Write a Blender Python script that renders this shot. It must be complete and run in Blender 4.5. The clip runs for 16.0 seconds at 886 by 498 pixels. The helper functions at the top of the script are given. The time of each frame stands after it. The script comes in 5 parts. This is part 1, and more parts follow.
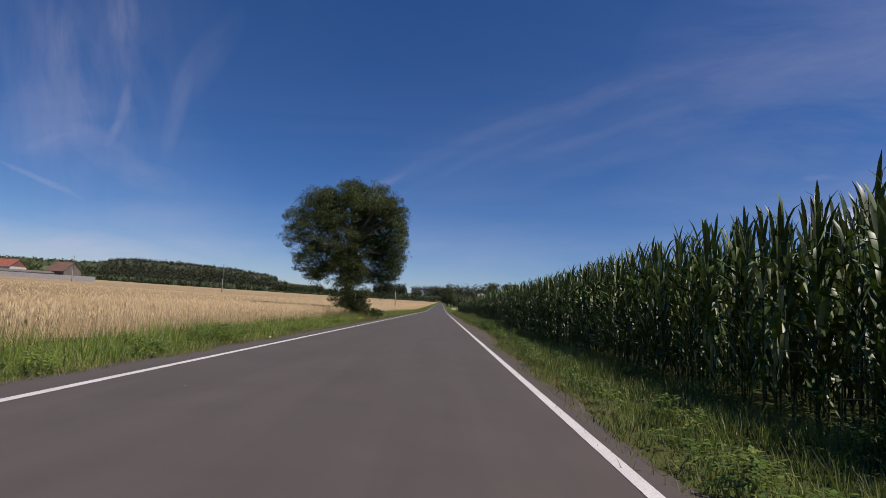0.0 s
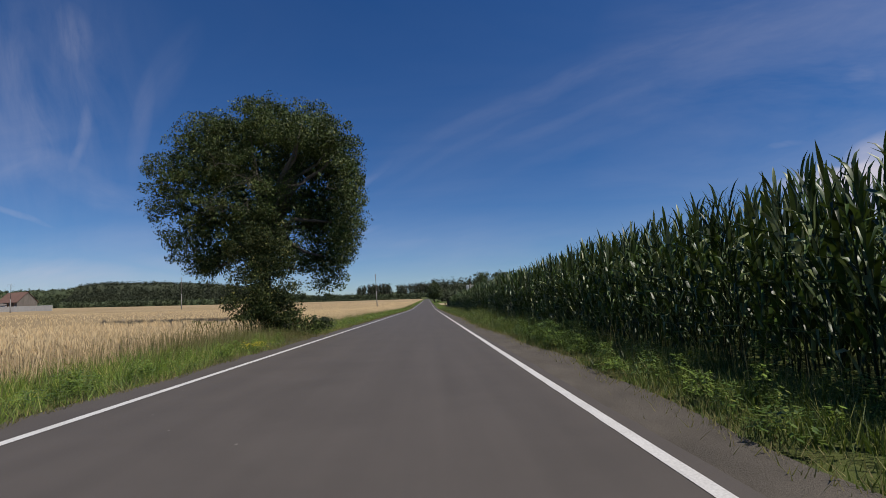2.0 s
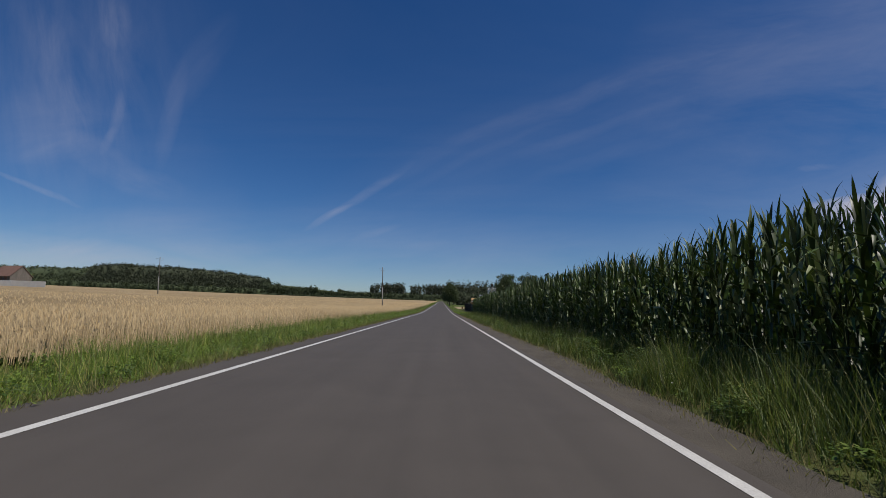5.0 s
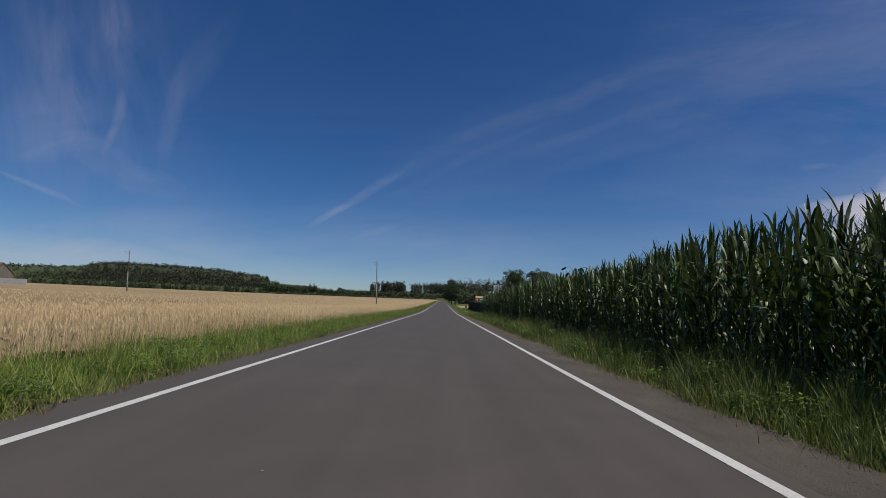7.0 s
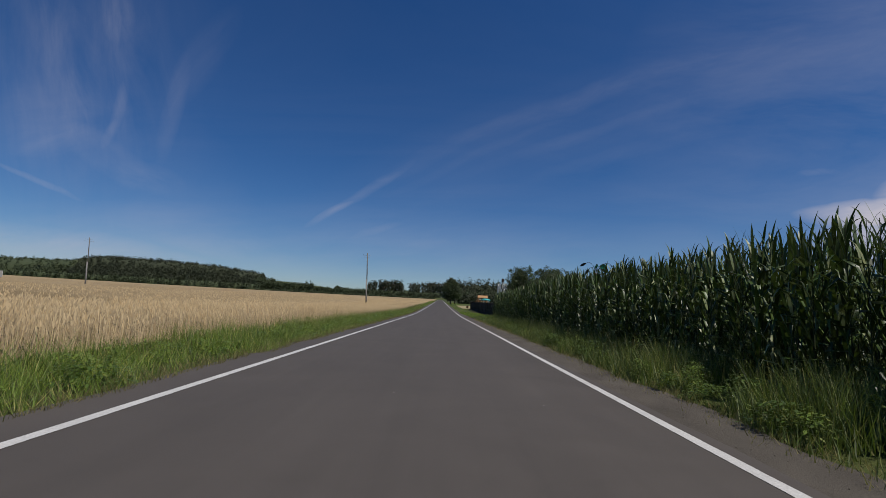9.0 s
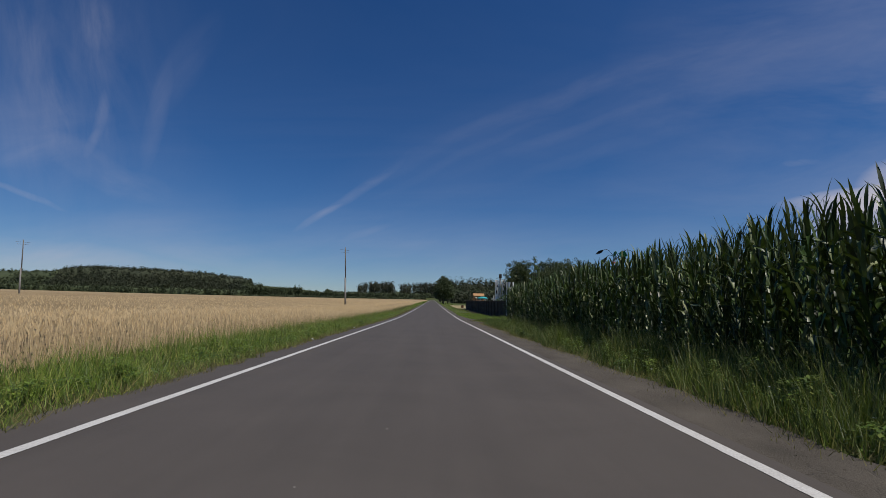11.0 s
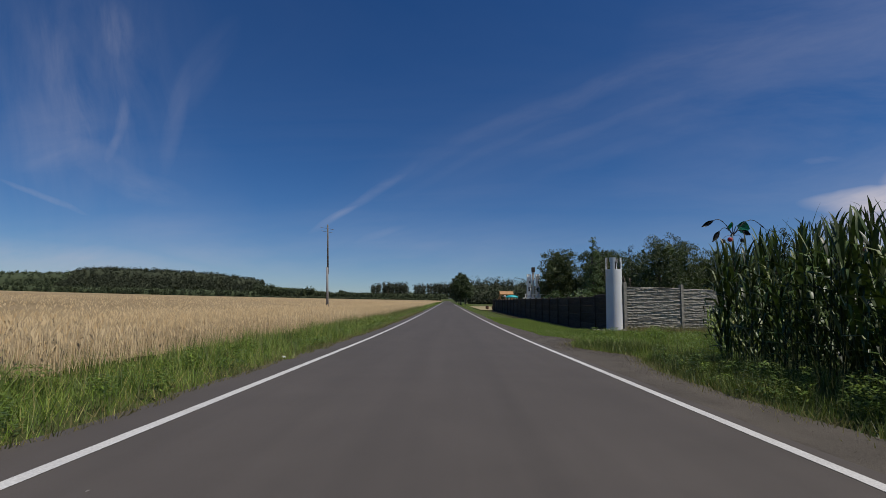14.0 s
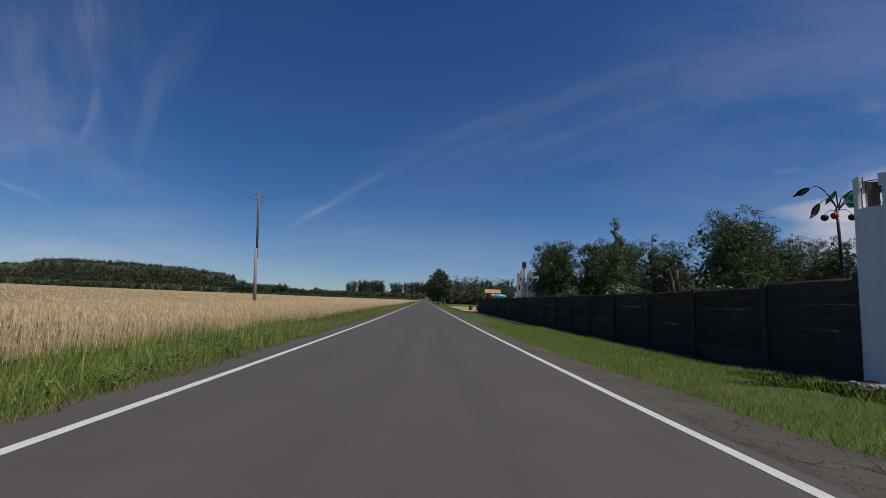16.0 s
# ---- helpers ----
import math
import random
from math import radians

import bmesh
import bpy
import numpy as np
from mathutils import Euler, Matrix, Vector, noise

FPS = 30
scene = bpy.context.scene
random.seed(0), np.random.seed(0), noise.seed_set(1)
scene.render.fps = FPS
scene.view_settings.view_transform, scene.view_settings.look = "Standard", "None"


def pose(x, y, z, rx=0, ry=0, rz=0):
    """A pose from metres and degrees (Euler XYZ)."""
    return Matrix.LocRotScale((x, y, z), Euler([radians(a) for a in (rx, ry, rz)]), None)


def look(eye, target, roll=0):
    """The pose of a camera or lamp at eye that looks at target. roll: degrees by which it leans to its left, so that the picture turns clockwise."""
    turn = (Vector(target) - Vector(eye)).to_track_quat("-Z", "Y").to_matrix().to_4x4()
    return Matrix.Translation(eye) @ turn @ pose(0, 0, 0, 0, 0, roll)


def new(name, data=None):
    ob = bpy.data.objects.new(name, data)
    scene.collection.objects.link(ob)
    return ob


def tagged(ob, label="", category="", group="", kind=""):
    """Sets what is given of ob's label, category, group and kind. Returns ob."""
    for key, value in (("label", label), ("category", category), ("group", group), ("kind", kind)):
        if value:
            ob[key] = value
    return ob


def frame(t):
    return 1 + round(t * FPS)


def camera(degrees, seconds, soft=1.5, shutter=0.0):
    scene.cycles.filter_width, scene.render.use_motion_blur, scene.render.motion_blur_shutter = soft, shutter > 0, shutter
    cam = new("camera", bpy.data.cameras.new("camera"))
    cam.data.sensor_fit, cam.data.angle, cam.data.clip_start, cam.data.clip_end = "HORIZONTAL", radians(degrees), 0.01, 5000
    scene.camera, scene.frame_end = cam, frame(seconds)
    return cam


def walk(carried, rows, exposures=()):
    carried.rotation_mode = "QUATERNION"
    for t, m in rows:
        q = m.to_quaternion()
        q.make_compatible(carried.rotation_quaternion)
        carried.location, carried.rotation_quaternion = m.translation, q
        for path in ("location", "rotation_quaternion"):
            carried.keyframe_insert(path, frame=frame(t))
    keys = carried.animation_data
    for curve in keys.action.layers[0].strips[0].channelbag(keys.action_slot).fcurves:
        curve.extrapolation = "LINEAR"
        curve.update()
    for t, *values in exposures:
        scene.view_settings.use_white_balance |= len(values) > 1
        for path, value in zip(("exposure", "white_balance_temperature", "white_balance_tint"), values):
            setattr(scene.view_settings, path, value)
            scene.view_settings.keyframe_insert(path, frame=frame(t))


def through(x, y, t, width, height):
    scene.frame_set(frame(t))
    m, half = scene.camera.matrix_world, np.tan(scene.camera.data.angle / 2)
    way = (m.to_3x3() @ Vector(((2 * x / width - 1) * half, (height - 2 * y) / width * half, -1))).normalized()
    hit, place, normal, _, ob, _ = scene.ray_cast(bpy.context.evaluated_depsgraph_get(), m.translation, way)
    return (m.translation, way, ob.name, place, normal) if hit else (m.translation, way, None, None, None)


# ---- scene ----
cam = camera(83.37, 16.0, soft=0.8)
# seconds, x, y, z, yaw to the left, pitch up, lean
PATH = [
    (0.0, 1.264, -0.00, 1.056, 0.19, 6.79, 3.42),
    (0.5, 1.205, 4.11, 1.073, 0.57, 6.83, 2.50),
    (1.0, 1.153, 8.22, 1.084, 0.42, 6.56, 1.08),
    (1.5, 1.111, 12.34, 1.072, 0.59, 6.47, 1.60),
    (2.0, 1.071, 16.48, 1.072, -1.92, 6.31, -1.86),
    (2.5, 1.054, 20.63, 1.061, -0.89, 6.74, 1.29),
    (3.0, 0.993, 24.80, 1.070, -0.75, 7.09, 3.03),
    (3.5, 0.918, 28.99, 1.090, 1.48, 6.87, 3.53),
    (6.0, 0.512, 47.55, 1.068, -0.80, 6.67, 1.13),
    (6.5, 0.476, 51.09, 1.071, -0.68, 6.72, 2.27),
    (7.0, 0.462, 54.63, 1.071, 0.12, 6.55, 1.99),
    (7.5, 0.418, 58.12, 1.063, -1.28, 6.67, 1.93),
    (8.0, 0.339, 61.58, 1.066, 2.13, 6.67, 3.96),
    (8.5, 0.240, 64.98, 1.068, -1.75, 6.70, -1.04),
    (9.0, 0.289, 68.33, 1.087, -0.00, 6.52, 2.84),
    (9.5, 0.262, 71.68, 1.078, -1.36, 6.60, 0.95),
    (12.0, 0.348, 89.34, 1.074, -0.43, 6.55, 1.57),
    (12.5, 0.255, 93.53, 1.092, 0.83, 6.42, 1.96),
    (13.0, 0.087, 97.73, 1.089, -0.20, 6.39, 0.88),
    (13.5, -0.006, 101.89, 1.077, -0.25, 6.50, 2.19),
    (14.0, -0.083, 106.03, 1.062, 0.55, 6.68, 0.93),
    (14.5, -0.088, 110.10, 1.065, -2.04, 6.73, 0.59),
    (15.0, -0.078, 114.06, 1.079, -1.74, 6.63, 1.26),
    (15.5, -0.011, 117.87, 1.076, -2.36, 6.56, 1.56),
    (16.0, 0.156, 121.59, 1.074, -1.97, 6.72, 1.95),
]


def ride_pose(x, y, z, yaw, pitch, roll):
    a, b = radians(yaw), radians(pitch)
    ahead = Vector((-math.sin(a) * math.cos(b), math.cos(a) * math.cos(b), math.sin(b)))
    return look((x, y, z), Vector((x, y, z)) + ahead, roll)


walk(cam, [(r[0], ride_pose(*r[1:])) for r in PATH], exposures=[(0.0, -0.04, 6720.0, 18.0), (2.0, -0.09, 6560.0, 11.0), (3.5, -0.27, 6500.0, 10.0), (6.0, -0.36, 6500.0, 10.0), (12.0, -0.37, 6500.0, 10.0), (16.0, -0.32, 6500.0, 10.0)])

# ---- sun and sky ----
SUN_EL, SUN_AZ = radians(60), radians(117)  # azimuth clockwise from +y: from the right and behind
to_sun = Vector((math.sin(SUN_AZ) * math.cos(SUN_EL), math.cos(SUN_AZ) * math.cos(SUN_EL), math.sin(SUN_EL)))
sun_data = bpy.data.lights.new("sun", "SUN")
sun_data.energy, sun_data.angle, sun_data.color = 4.9, radians(0.55), (1.0, 0.95, 0.86)
sun = new("sun", sun_data)
sun.matrix_world = look(to_sun * 100, (0, 0, 0))


class Nodes:
    """A short way to wire shader nodes."""

    def __init__(self, tree):
        self.tree = tree
        tree.nodes.clear()

    def add(self, kind, **values):
        node = self.tree.nodes.new(kind)
        for key, value in values.items():
            if key in node.inputs:
                sock = node.inputs[key]
                if isinstance(value, bpy.types.NodeSocket):
                    self.tree.links.new(value, sock)
                else:
                    sock.default_value = value
            else:
                setattr(node, key, value)
        return node

    def math(self, op, a, b=0.0, clamp=False):
        node = self.tree.nodes.new("ShaderNodeMath")
        node.operation, node.use_clamp = op, clamp
        for sock, value in zip(node.inputs, (a, b)):
            if isinstance(value, bpy.types.NodeSocket):
                self.tree.links.new(value, sock)
            else:
                sock.default_value = value
        return node.outputs[0]

    def vmath(self, op, a, b=(0, 0, 0)):
        node = self.tree.nodes.new("ShaderNodeVectorMath")
        node.operation = op
        for sock, value in zip(node.inputs, (a, b)):
            if isinstance(value, bpy.types.NodeSocket):
                self.tree.links.new(value, sock)
            else:
                sock.default_value = value
        return node.outputs["Value"] if op in ("DOT_PRODUCT", "LENGTH") else node.outputs[0]

    def ramp(self, fac, stops):
        node = self.tree.nodes.new("ShaderNodeValToRGB")
        el = node.color_ramp.elements
        while len(el) < len(stops):
            el.new(0.5)
        for e, (p, c) in zip(el, stops):
            e.position, e.color = p, (*c, 1) if len(c) == 3 else c
        self.tree.links.new(fac, node.inputs[0])
        return node.outputs[0]

    def mix(self, fac, a, b, blend="MIX"):
        node = self.tree.nodes.new("ShaderNodeMix")
        node.data_type, node.blend_type = "RGBA", blend
        for sock, value in ((node.inputs[0], fac), (node.inputs[6], a), (node.inputs[7], b)):
            if isinstance(value, bpy.types.NodeSocket):
                self.tree.links.new(value, sock)
            else:
                sock.default_value = (*value, 1) if isinstance(value, tuple) and len(value) == 3 else value
        return node.outputs[2]

    def noise(self, vec, scale, detail=3.0, rough=0.55, warp=0.0):
        node = self.add("ShaderNodeTexNoise", Scale=scale, Detail=detail, Roughness=rough, Distortion=warp)
        if vec is not None:
            self.tree.links.new(vec, node.inputs["Vector"])
        return node.outputs["Fac"]

    def link(self, a, b):
        self.tree.links.new(a, b)


world = bpy.data.worlds.new("sky")
scene.world = world
world.use_nodes = True
n = Nodes(world.node_tree)
sky = n.add("ShaderNodeTexSky", sky_type="NISHITA", sun_disc=False, sun_elevation=SUN_EL, sun_rotation=SUN_AZ,
            altitude=900.0, air_density=1.0, dust_density=0.05, ozone_density=3.0)
way = n.add("ShaderNodeTexCoord").outputs["Generated"]
sep = n.add("ShaderNodeSeparateXYZ", Vector=way)
up = n.math("MAXIMUM", sep.outputs[2], 0.02)
# high thin cloud lies on a plane far above: its place there is the direction divided by the height
px = n.math("DIVIDE", sep.outputs[0], n.math("ADD", up, 0.12))
py = n.math("DIVIDE", sep.outputs[1], n.math("ADD", up, 0.12))
plane = n.add("ShaderNodeCombineXYZ", X=px, Y=py).outputs[0]


def wisps(turn, stretch, scale, low, high, warp):
    m = n.add("ShaderNodeMapping", Vector=plane, Rotation=(0, 0, radians(turn)), Scale=(stretch, 1, 1))
    f = n.noise(m.outputs[0], scale, 6.0, 0.6, warp)
    return n.ramp(f, [(low, (0, 0, 0)), (high, (1, 1, 1))])


# a second map of the sky, on an upright plane ahead, to lay the single wisps in their places
ahead = n.math("MAXIMUM", sep.outputs[1], 0.05)
U, V = n.math("DIVIDE", sep.outputs[0], ahead), n.math("DIVIDE", sep.outputs[2], ahead)
flat = n.add("ShaderNodeCombineXYZ", X=U, Y=V).outputs[0]
stir = n.add("ShaderNodeTexNoise", Vector=flat, Scale=3.2, Detail=4.0)
flat = n.vmath("ADD", flat, n.vmath("MULTIPLY", n.vmath("SUBTRACT", stir.outputs["Color"], (0.5, 0.5, 0.5)), (0.055, 0.055, 0.0)))


def fibres(turn, scale):
    """Fine streaks of ice cloud that run one way."""
    m = n.add("ShaderNodeMapping", Vector=flat, vector_type="TEXTURE", Rotation=(0, 0, radians(turn)), Scale=(4.0, 1, 1))
    return n.ramp(n.noise(m.outputs[0], scale, 6.0, 0.62, 0.4), [(0.30, (0, 0, 0)), (0.72, (1, 1, 1))])


FIBRES = [(turn, scale, fibres(turn, scale)) for turn, scale in ((104, 12.0), (66, 12.0), (26, 14.0), (-22, 12.0), (8, 5.0))]


def wisp(u, v, long, wide, turn, strength, fibre=9.0):
    """A soft streak of ice cloud about (u, v), frayed along its length."""
    m = n.add("ShaderNodeMapping", Vector=n.vmath("SUBTRACT", flat, (u, v, 0)), vector_type="TEXTURE", Rotation=(0, 0, radians(turn)), Scale=(long, wide, 1))
    inside = n.math("SUBTRACT", 1.0, n.vmath("LENGTH", m.outputs[0]), clamp=True)
    inside = n.math("MULTIPLY", inside, n.math("SUBTRACT", 2.0, inside))
    fray = min(FIBRES, key=lambda q: abs(math.sin(radians(turn - q[0]))) + 0.08 * abs(fibre - q[1]))[2]
    return n.math("MULTIPLY", n.math("MULTIPLY", inside, fray), 0.85 * strength if strength < 0.4 else strength)


cover = n.math("MULTIPLY", wisps(62, 0.3, 1.1, 0.5, 0.85, 0.6), 0.04)
WISPS = (
    # the western plumes, their hooked feet and the veil between them
    (-0.820, 0.470, 0.15, 0.050, 114, 0.092, 12.0), (-0.782, 0.365, 0.10, 0.034, 96, 0.120, 12.0), (-0.815, 0.300, 0.11, 0.034, 8, 0.096, 12.0), (-0.845, 0.345, 0.16, 0.10, 20, 0.104, 5.0),
    (-0.712, 0.585, 0.08, 0.040, 108, 0.160, 9.0), (-0.700, 0.455, 0.18, 0.075, 86, 0.064, 7.0), (-0.690, 0.365, 0.07, 0.016, 80, 0.120, 16.0), (-0.706, 0.315, 0.035, 0.013, 66, 0.112, 16.0),
    (-0.695, 0.268, 0.15, 0.036, -27, 0.088, 11.0), (-0.612, 0.230, 0.09, 0.036, -10, 0.096, 9.0), (-0.530, 0.490, 0.15, 0.050, 62, 0.056, 10.0), (-0.575, 0.380, 0.13, 0.024, 82, 0.080, 13.0),
    (-0.66, 0.27, 0.30, 0.14, -20, 0.072, 4.0), (-0.52, 0.17, 0.14, 0.07, 10, 0.072, 6.0), (-0.78, 0.45, 0.30, 0.22, 100, 0.056, 4.0),
    # a short trail and the low bank in the west
    (-0.835, 0.218, 0.11, 0.0070, -20, 0.36, 18.0), (-0.82, 0.092, 0.42, 0.040, -7, 0.42, 5.0), (-0.43, 0.095, 0.16, 0.028, -5, 0.20, 8.0), (-0.60, 0.11, 0.40, 0.07, -4, 0.12, 5.0),
    # long strands over the road
    (-0.232, 0.174, 0.055, 0.0090, 29, 0.28, 16.0), (-0.160, 0.224, 0.125, 0.011, 37, 0.14, 18.0), (-0.02, 0.315, 0.18, 0.020, 30, 0.05, 14.0), (0.23, 0.430, 0.27, 0.026, 23, 0.075, 12.0),
    (0.50, 0.535, 0.28, 0.040, 20, 0.06, 10.0), (0.30, 0.40, 0.65, 0.12, 22, 0.075, 6.0), (0.05, 0.305, 0.22, 0.012, 27, 0.045, 14.0), (0.28, 0.365, 0.32, 0.016, 22, 0.05, 14.0),
    (0.37, 0.330, 0.26, 0.018, 18, 0.045, 12.0), (-0.135, 0.146, 0.055, 0.0085, 24, 0.13, 16.0), (0.10, 0.16, 0.60, 0.10, 6, 0.05, 5.0),
    # a wide pale band that paints haze along the horizon
    (0.0, 0.03, 1.7, 0.17, 0, 0.26, 5.0),
    # the bright bank in the east
    (0.90, 0.240, 0.20, 0.028, 5, 1.2, 6.0), (0.97, 0.205, 0.25, 0.075, 8, 1.2, 4.0), (0.86, 0.175, 0.21, 0.055, 16, 0.85, 5.0), (0.98, 0.300, 0.11, 0.034, 20, 0.7, 8.0),
    (0.765, 0.310, 0.05, 0.008, 4, 0.20, 12.0), (0.94, 0.457, 0.045, 0.030, 20, 0.20, 8.0),
    # broad veils that paint paler sky at both sides, and two out of view
    (-0.95, 0.42, 0.60, 0.48, 100, 0.07, 2.5), (1.05, 0.45, 0.75, 0.60, 20, 0.25, 2.0), (-1.4, 0.35, 0.4, 0.12, 40, 0.3), (1.6, 0.4, 0.5, 0.12, 12, 0.35))
for args in WISPS:
    cover = n.math("ADD", cover, wisp(*args), clamp=True)
ahead_only = n.math("GREATER_THAN", sep.outputs[1], 0.08)
cover = n.math("MULTIPLY", cover, ahead_only)
deep = n.add("ShaderNodeHueSaturation", Color=sky.outputs[0], Saturation=1.26, Value=1.0)
tint = n.mix(1.0, deep.outputs[0], (0.83, 0.99, 1.255), "MULTIPLY")
sky_colour = n.mix(cover, tint, (9.0, 8.8, 10.2))
air = n.add("ShaderNodeBackground", Color=sky_colour, Strength=0.068)
n.link(air.outputs[0], n.add("ShaderNodeOutputWorld").inputs[0])

# ---- materials ----


def material(name, colours, scale=4.0, rough=0.8, bump=0.0, bump_scale=40.0, fine=30.0, island=0.0, thing=0.0, gloss=0.5,
             leaf=0.0, metal=0.0, coarse=0.6, stretch=(1, 1, 1), relief=0.01, through=(0.16, 0.22, 0.03), up_tilt=0.0, odd=0.72):
    """Two scales of mottling between two colours, each piece a little lighter or darker, fine relief; leaf lets light
    through, and the normals of thin blades can be tipped upward to brighten them.
    """
    m = bpy.data.materials.new(name)
    m.use_nodes = True
    k = Nodes(m.node_tree)
    at = k.add("ShaderNodeTexCoord").outputs["Object"]
    at = k.add("ShaderNodeMapping", Vector=at, Scale=stretch).outputs[0]
    big, small = k.noise(at, scale, 4.0), k.noise(at, fine, 3.0)
    f = k.math("ADD", k.math("MULTIPLY", big, coarse), k.math("MULTIPLY", small, 1 - coarse))
    f = k.ramp(f, [(0.32, (0, 0, 0)), (0.68, (1, 1, 1))])
    colour = k.mix(f, colours[0], colours[1])
    if island or thing:
        geo = k.add("ShaderNodeNewGeometry").outputs["Random Per Island"] if island else k.add("ShaderNodeObjectInfo").outputs["Random"]
        amount = island or thing
        value = k.math("ADD", k.math("MULTIPLY", geo, 2 * amount), 1 - amount)
        hue = k.add("ShaderNodeHueSaturation", Color=colour, Value=value)
        if len(colours) > 2:
            pick = k.ramp(geo, [(odd, (0, 0, 0)), (0.98, (1, 1, 1))])
            colour = k.mix(pick, hue.outputs[0], colours[2])
        else:
            colour = hue.outputs[0]
    b = k.add("ShaderNodeBsdfPrincipled", Roughness=rough, Metallic=metal)
    b.inputs["Specular IOR Level"].default_value = gloss
    k.link(colour, b.inputs["Base Color"])
    if bump:
        h = k.add("ShaderNodeBump", Strength=bump, Distance=relief, Height=k.noise(at, bump_scale, 5.0, 0.65))
        k.link(h.outputs[0], b.inputs["Normal"])
    shader = b.outputs[0]
    if up_tilt:
        side = k.vmath("SCALE", k.add("ShaderNodeNewGeometry").outputs["Normal"])
        side.node.inputs["Scale"].default_value = 1 - up_tilt
        k.link(k.vmath("NORMALIZE", k.vmath("ADD", side, (0.0, 0.0, up_tilt))), b.inputs["Normal"])
    if leaf:
        t = k.add("ShaderNodeBsdfTranslucent")
        k.link(k.mix(0.35, colour, through), t.inputs[0])
        mixed = k.add("ShaderNodeMixShader", Fac=leaf)
        k.link(shader, mixed.inputs[1])
        k.link(t.outputs[0], mixed.inputs[2])
        shader = mixed.outputs[0]
    k.link(shader, k.add("ShaderNodeOutputMaterial").inputs[0])
    return m




def asphalt(name, low, high):
    """Rolled asphalt: fine grit, faint lengthwise streaks from wheels and paving, darker oily blotches and hairline cracks."""
    m = bpy.data.materials.new(name)
    m.use_nodes = True
    k = Nodes(m.node_tree)
    at = k.add("ShaderNodeTexCoord").outputs["Object"]
    along = k.add("ShaderNodeMapping", Vector=at, Scale=(1.6, 0.045, 1.0)).outputs[0]
    streak, blotch, grit = k.noise(along, 1.3, 5.0, 0.6), k.noise(at, 0.75, 6.0, 0.62, 0.6), k.noise(at, 95.0, 2.0)
    f = k.math("ADD", k.math("MULTIPLY", streak, 0.42), k.math("ADD", k.math("MULTIPLY", blotch, 0.38), k.math("MULTIPLY", grit, 0.20)))
    colour = k.mix(k.ramp(f, [(0.34, (0, 0, 0)), (0.66, (1, 1, 1))]), low, high)
    speck = k.ramp(k.noise(at, 34.0, 2.0), [(0.70, (0, 0, 0)), (0.76, (1, 1, 1))])
    colour = k.mix(k.math("MULTIPLY", speck, 0.5), colour, (0.030, 0.026, 0.023))
    b = k.add("ShaderNodeBsdfPrincipled", Roughness=0.80)
    b.inputs["Specular IOR Level"].default_value = 0.35
    k.link(colour, b.inputs["Base Color"])
    k.link(k.add("ShaderNodeBump", Strength=0.35, Distance=0.004, Height=k.noise(at, 150.0, 4.0, 0.65)).outputs[0], b.inputs["Normal"])
    k.link(b.outputs[0], k.add("ShaderNodeOutputMaterial").inputs[0])
    return m


ASPHALT = asphalt("asphalt", (0.062, 0.053, 0.046), (0.088, 0.075, 0.065))


def cracked(name, colours, scale, dark):
    """Worn asphalt: gritty, with a net of dirt-filled cracks that comes and goes."""
    m = bpy.data.materials.new(name)
    m.use_nodes = True
    k = Nodes(m.node_tree)
    at = k.add("ShaderNodeTexCoord").outputs["Object"]
    at = k.add("ShaderNodeMapping", Vector=at, Scale=(1.3, 0.8, 0.0)).outputs[0]
    bent = k.vmath("ADD", at, k.vmath("MULTIPLY", k.add("ShaderNodeTexNoise", Vector=at, Scale=2.2, Detail=5.0).outputs["Color"], (0.5, 0.5, 0)))
    cell = k.add("ShaderNodeTexVoronoi", Vector=bent, Scale=scale, feature="DISTANCE_TO_EDGE").outputs["Distance"]
    seam = k.ramp(cell, [(0.004, (1, 1, 1)), (0.030, (0, 0, 0))])
    where = k.ramp(k.noise(at, 0.35, 2.0), [(0.47, (0, 0, 0)), (0.60, (1, 1, 1))])
    run = k.add("ShaderNodeMapRange", Value=k.add("ShaderNodeSeparateXYZ", Vector=k.add("ShaderNodeTexCoord").outputs["Object"]).outputs[1])
    run.inputs["From Min"].default_value, run.inputs["From Max"].default_value = 118.6, 120.6
    seam = k.math("MULTIPLY", seam, k.math("MULTIPLY", k.math("MAXIMUM", k.math("MULTIPLY", where, 0.45), run.outputs[0]), k.ramp(k.noise(at, 2.6, 3.0), [(0.40, (0.1, 0.1, 0.1)), (0.62, (1, 1, 1))])))
    f = k.ramp(k.math("ADD", k.math("MULTIPLY", k.noise(at, 1.2, 4.0), 0.5), k.math("MULTIPLY", k.noise(at, 60.0, 3.0), 0.5)), [(0.33, (0, 0, 0)), (0.67, (1, 1, 1))])
    colour = k.mix(k.math("MULTIPLY", seam, 0.75), k.mix(f, colours[0], colours[1]), dark)
    high = k.math("SUBTRACT", k.noise(at, 70.0, 5.0, 0.65), k.math("MULTIPLY", seam, 1.5))
    b = k.add("ShaderNodeBsdfPrincipled", Roughness=0.93)
    b.inputs["Specular IOR Level"].default_value = 0.25
    k.link(colour, b.inputs["Base Color"])
    k.link(k.add("ShaderNodeBump", Strength=0.9, Distance=0.015, Height=high).outputs[0], b.inputs["Normal"])
    k.link(b.outputs[0], k.add("ShaderNodeOutputMaterial").inputs[0])
    return m


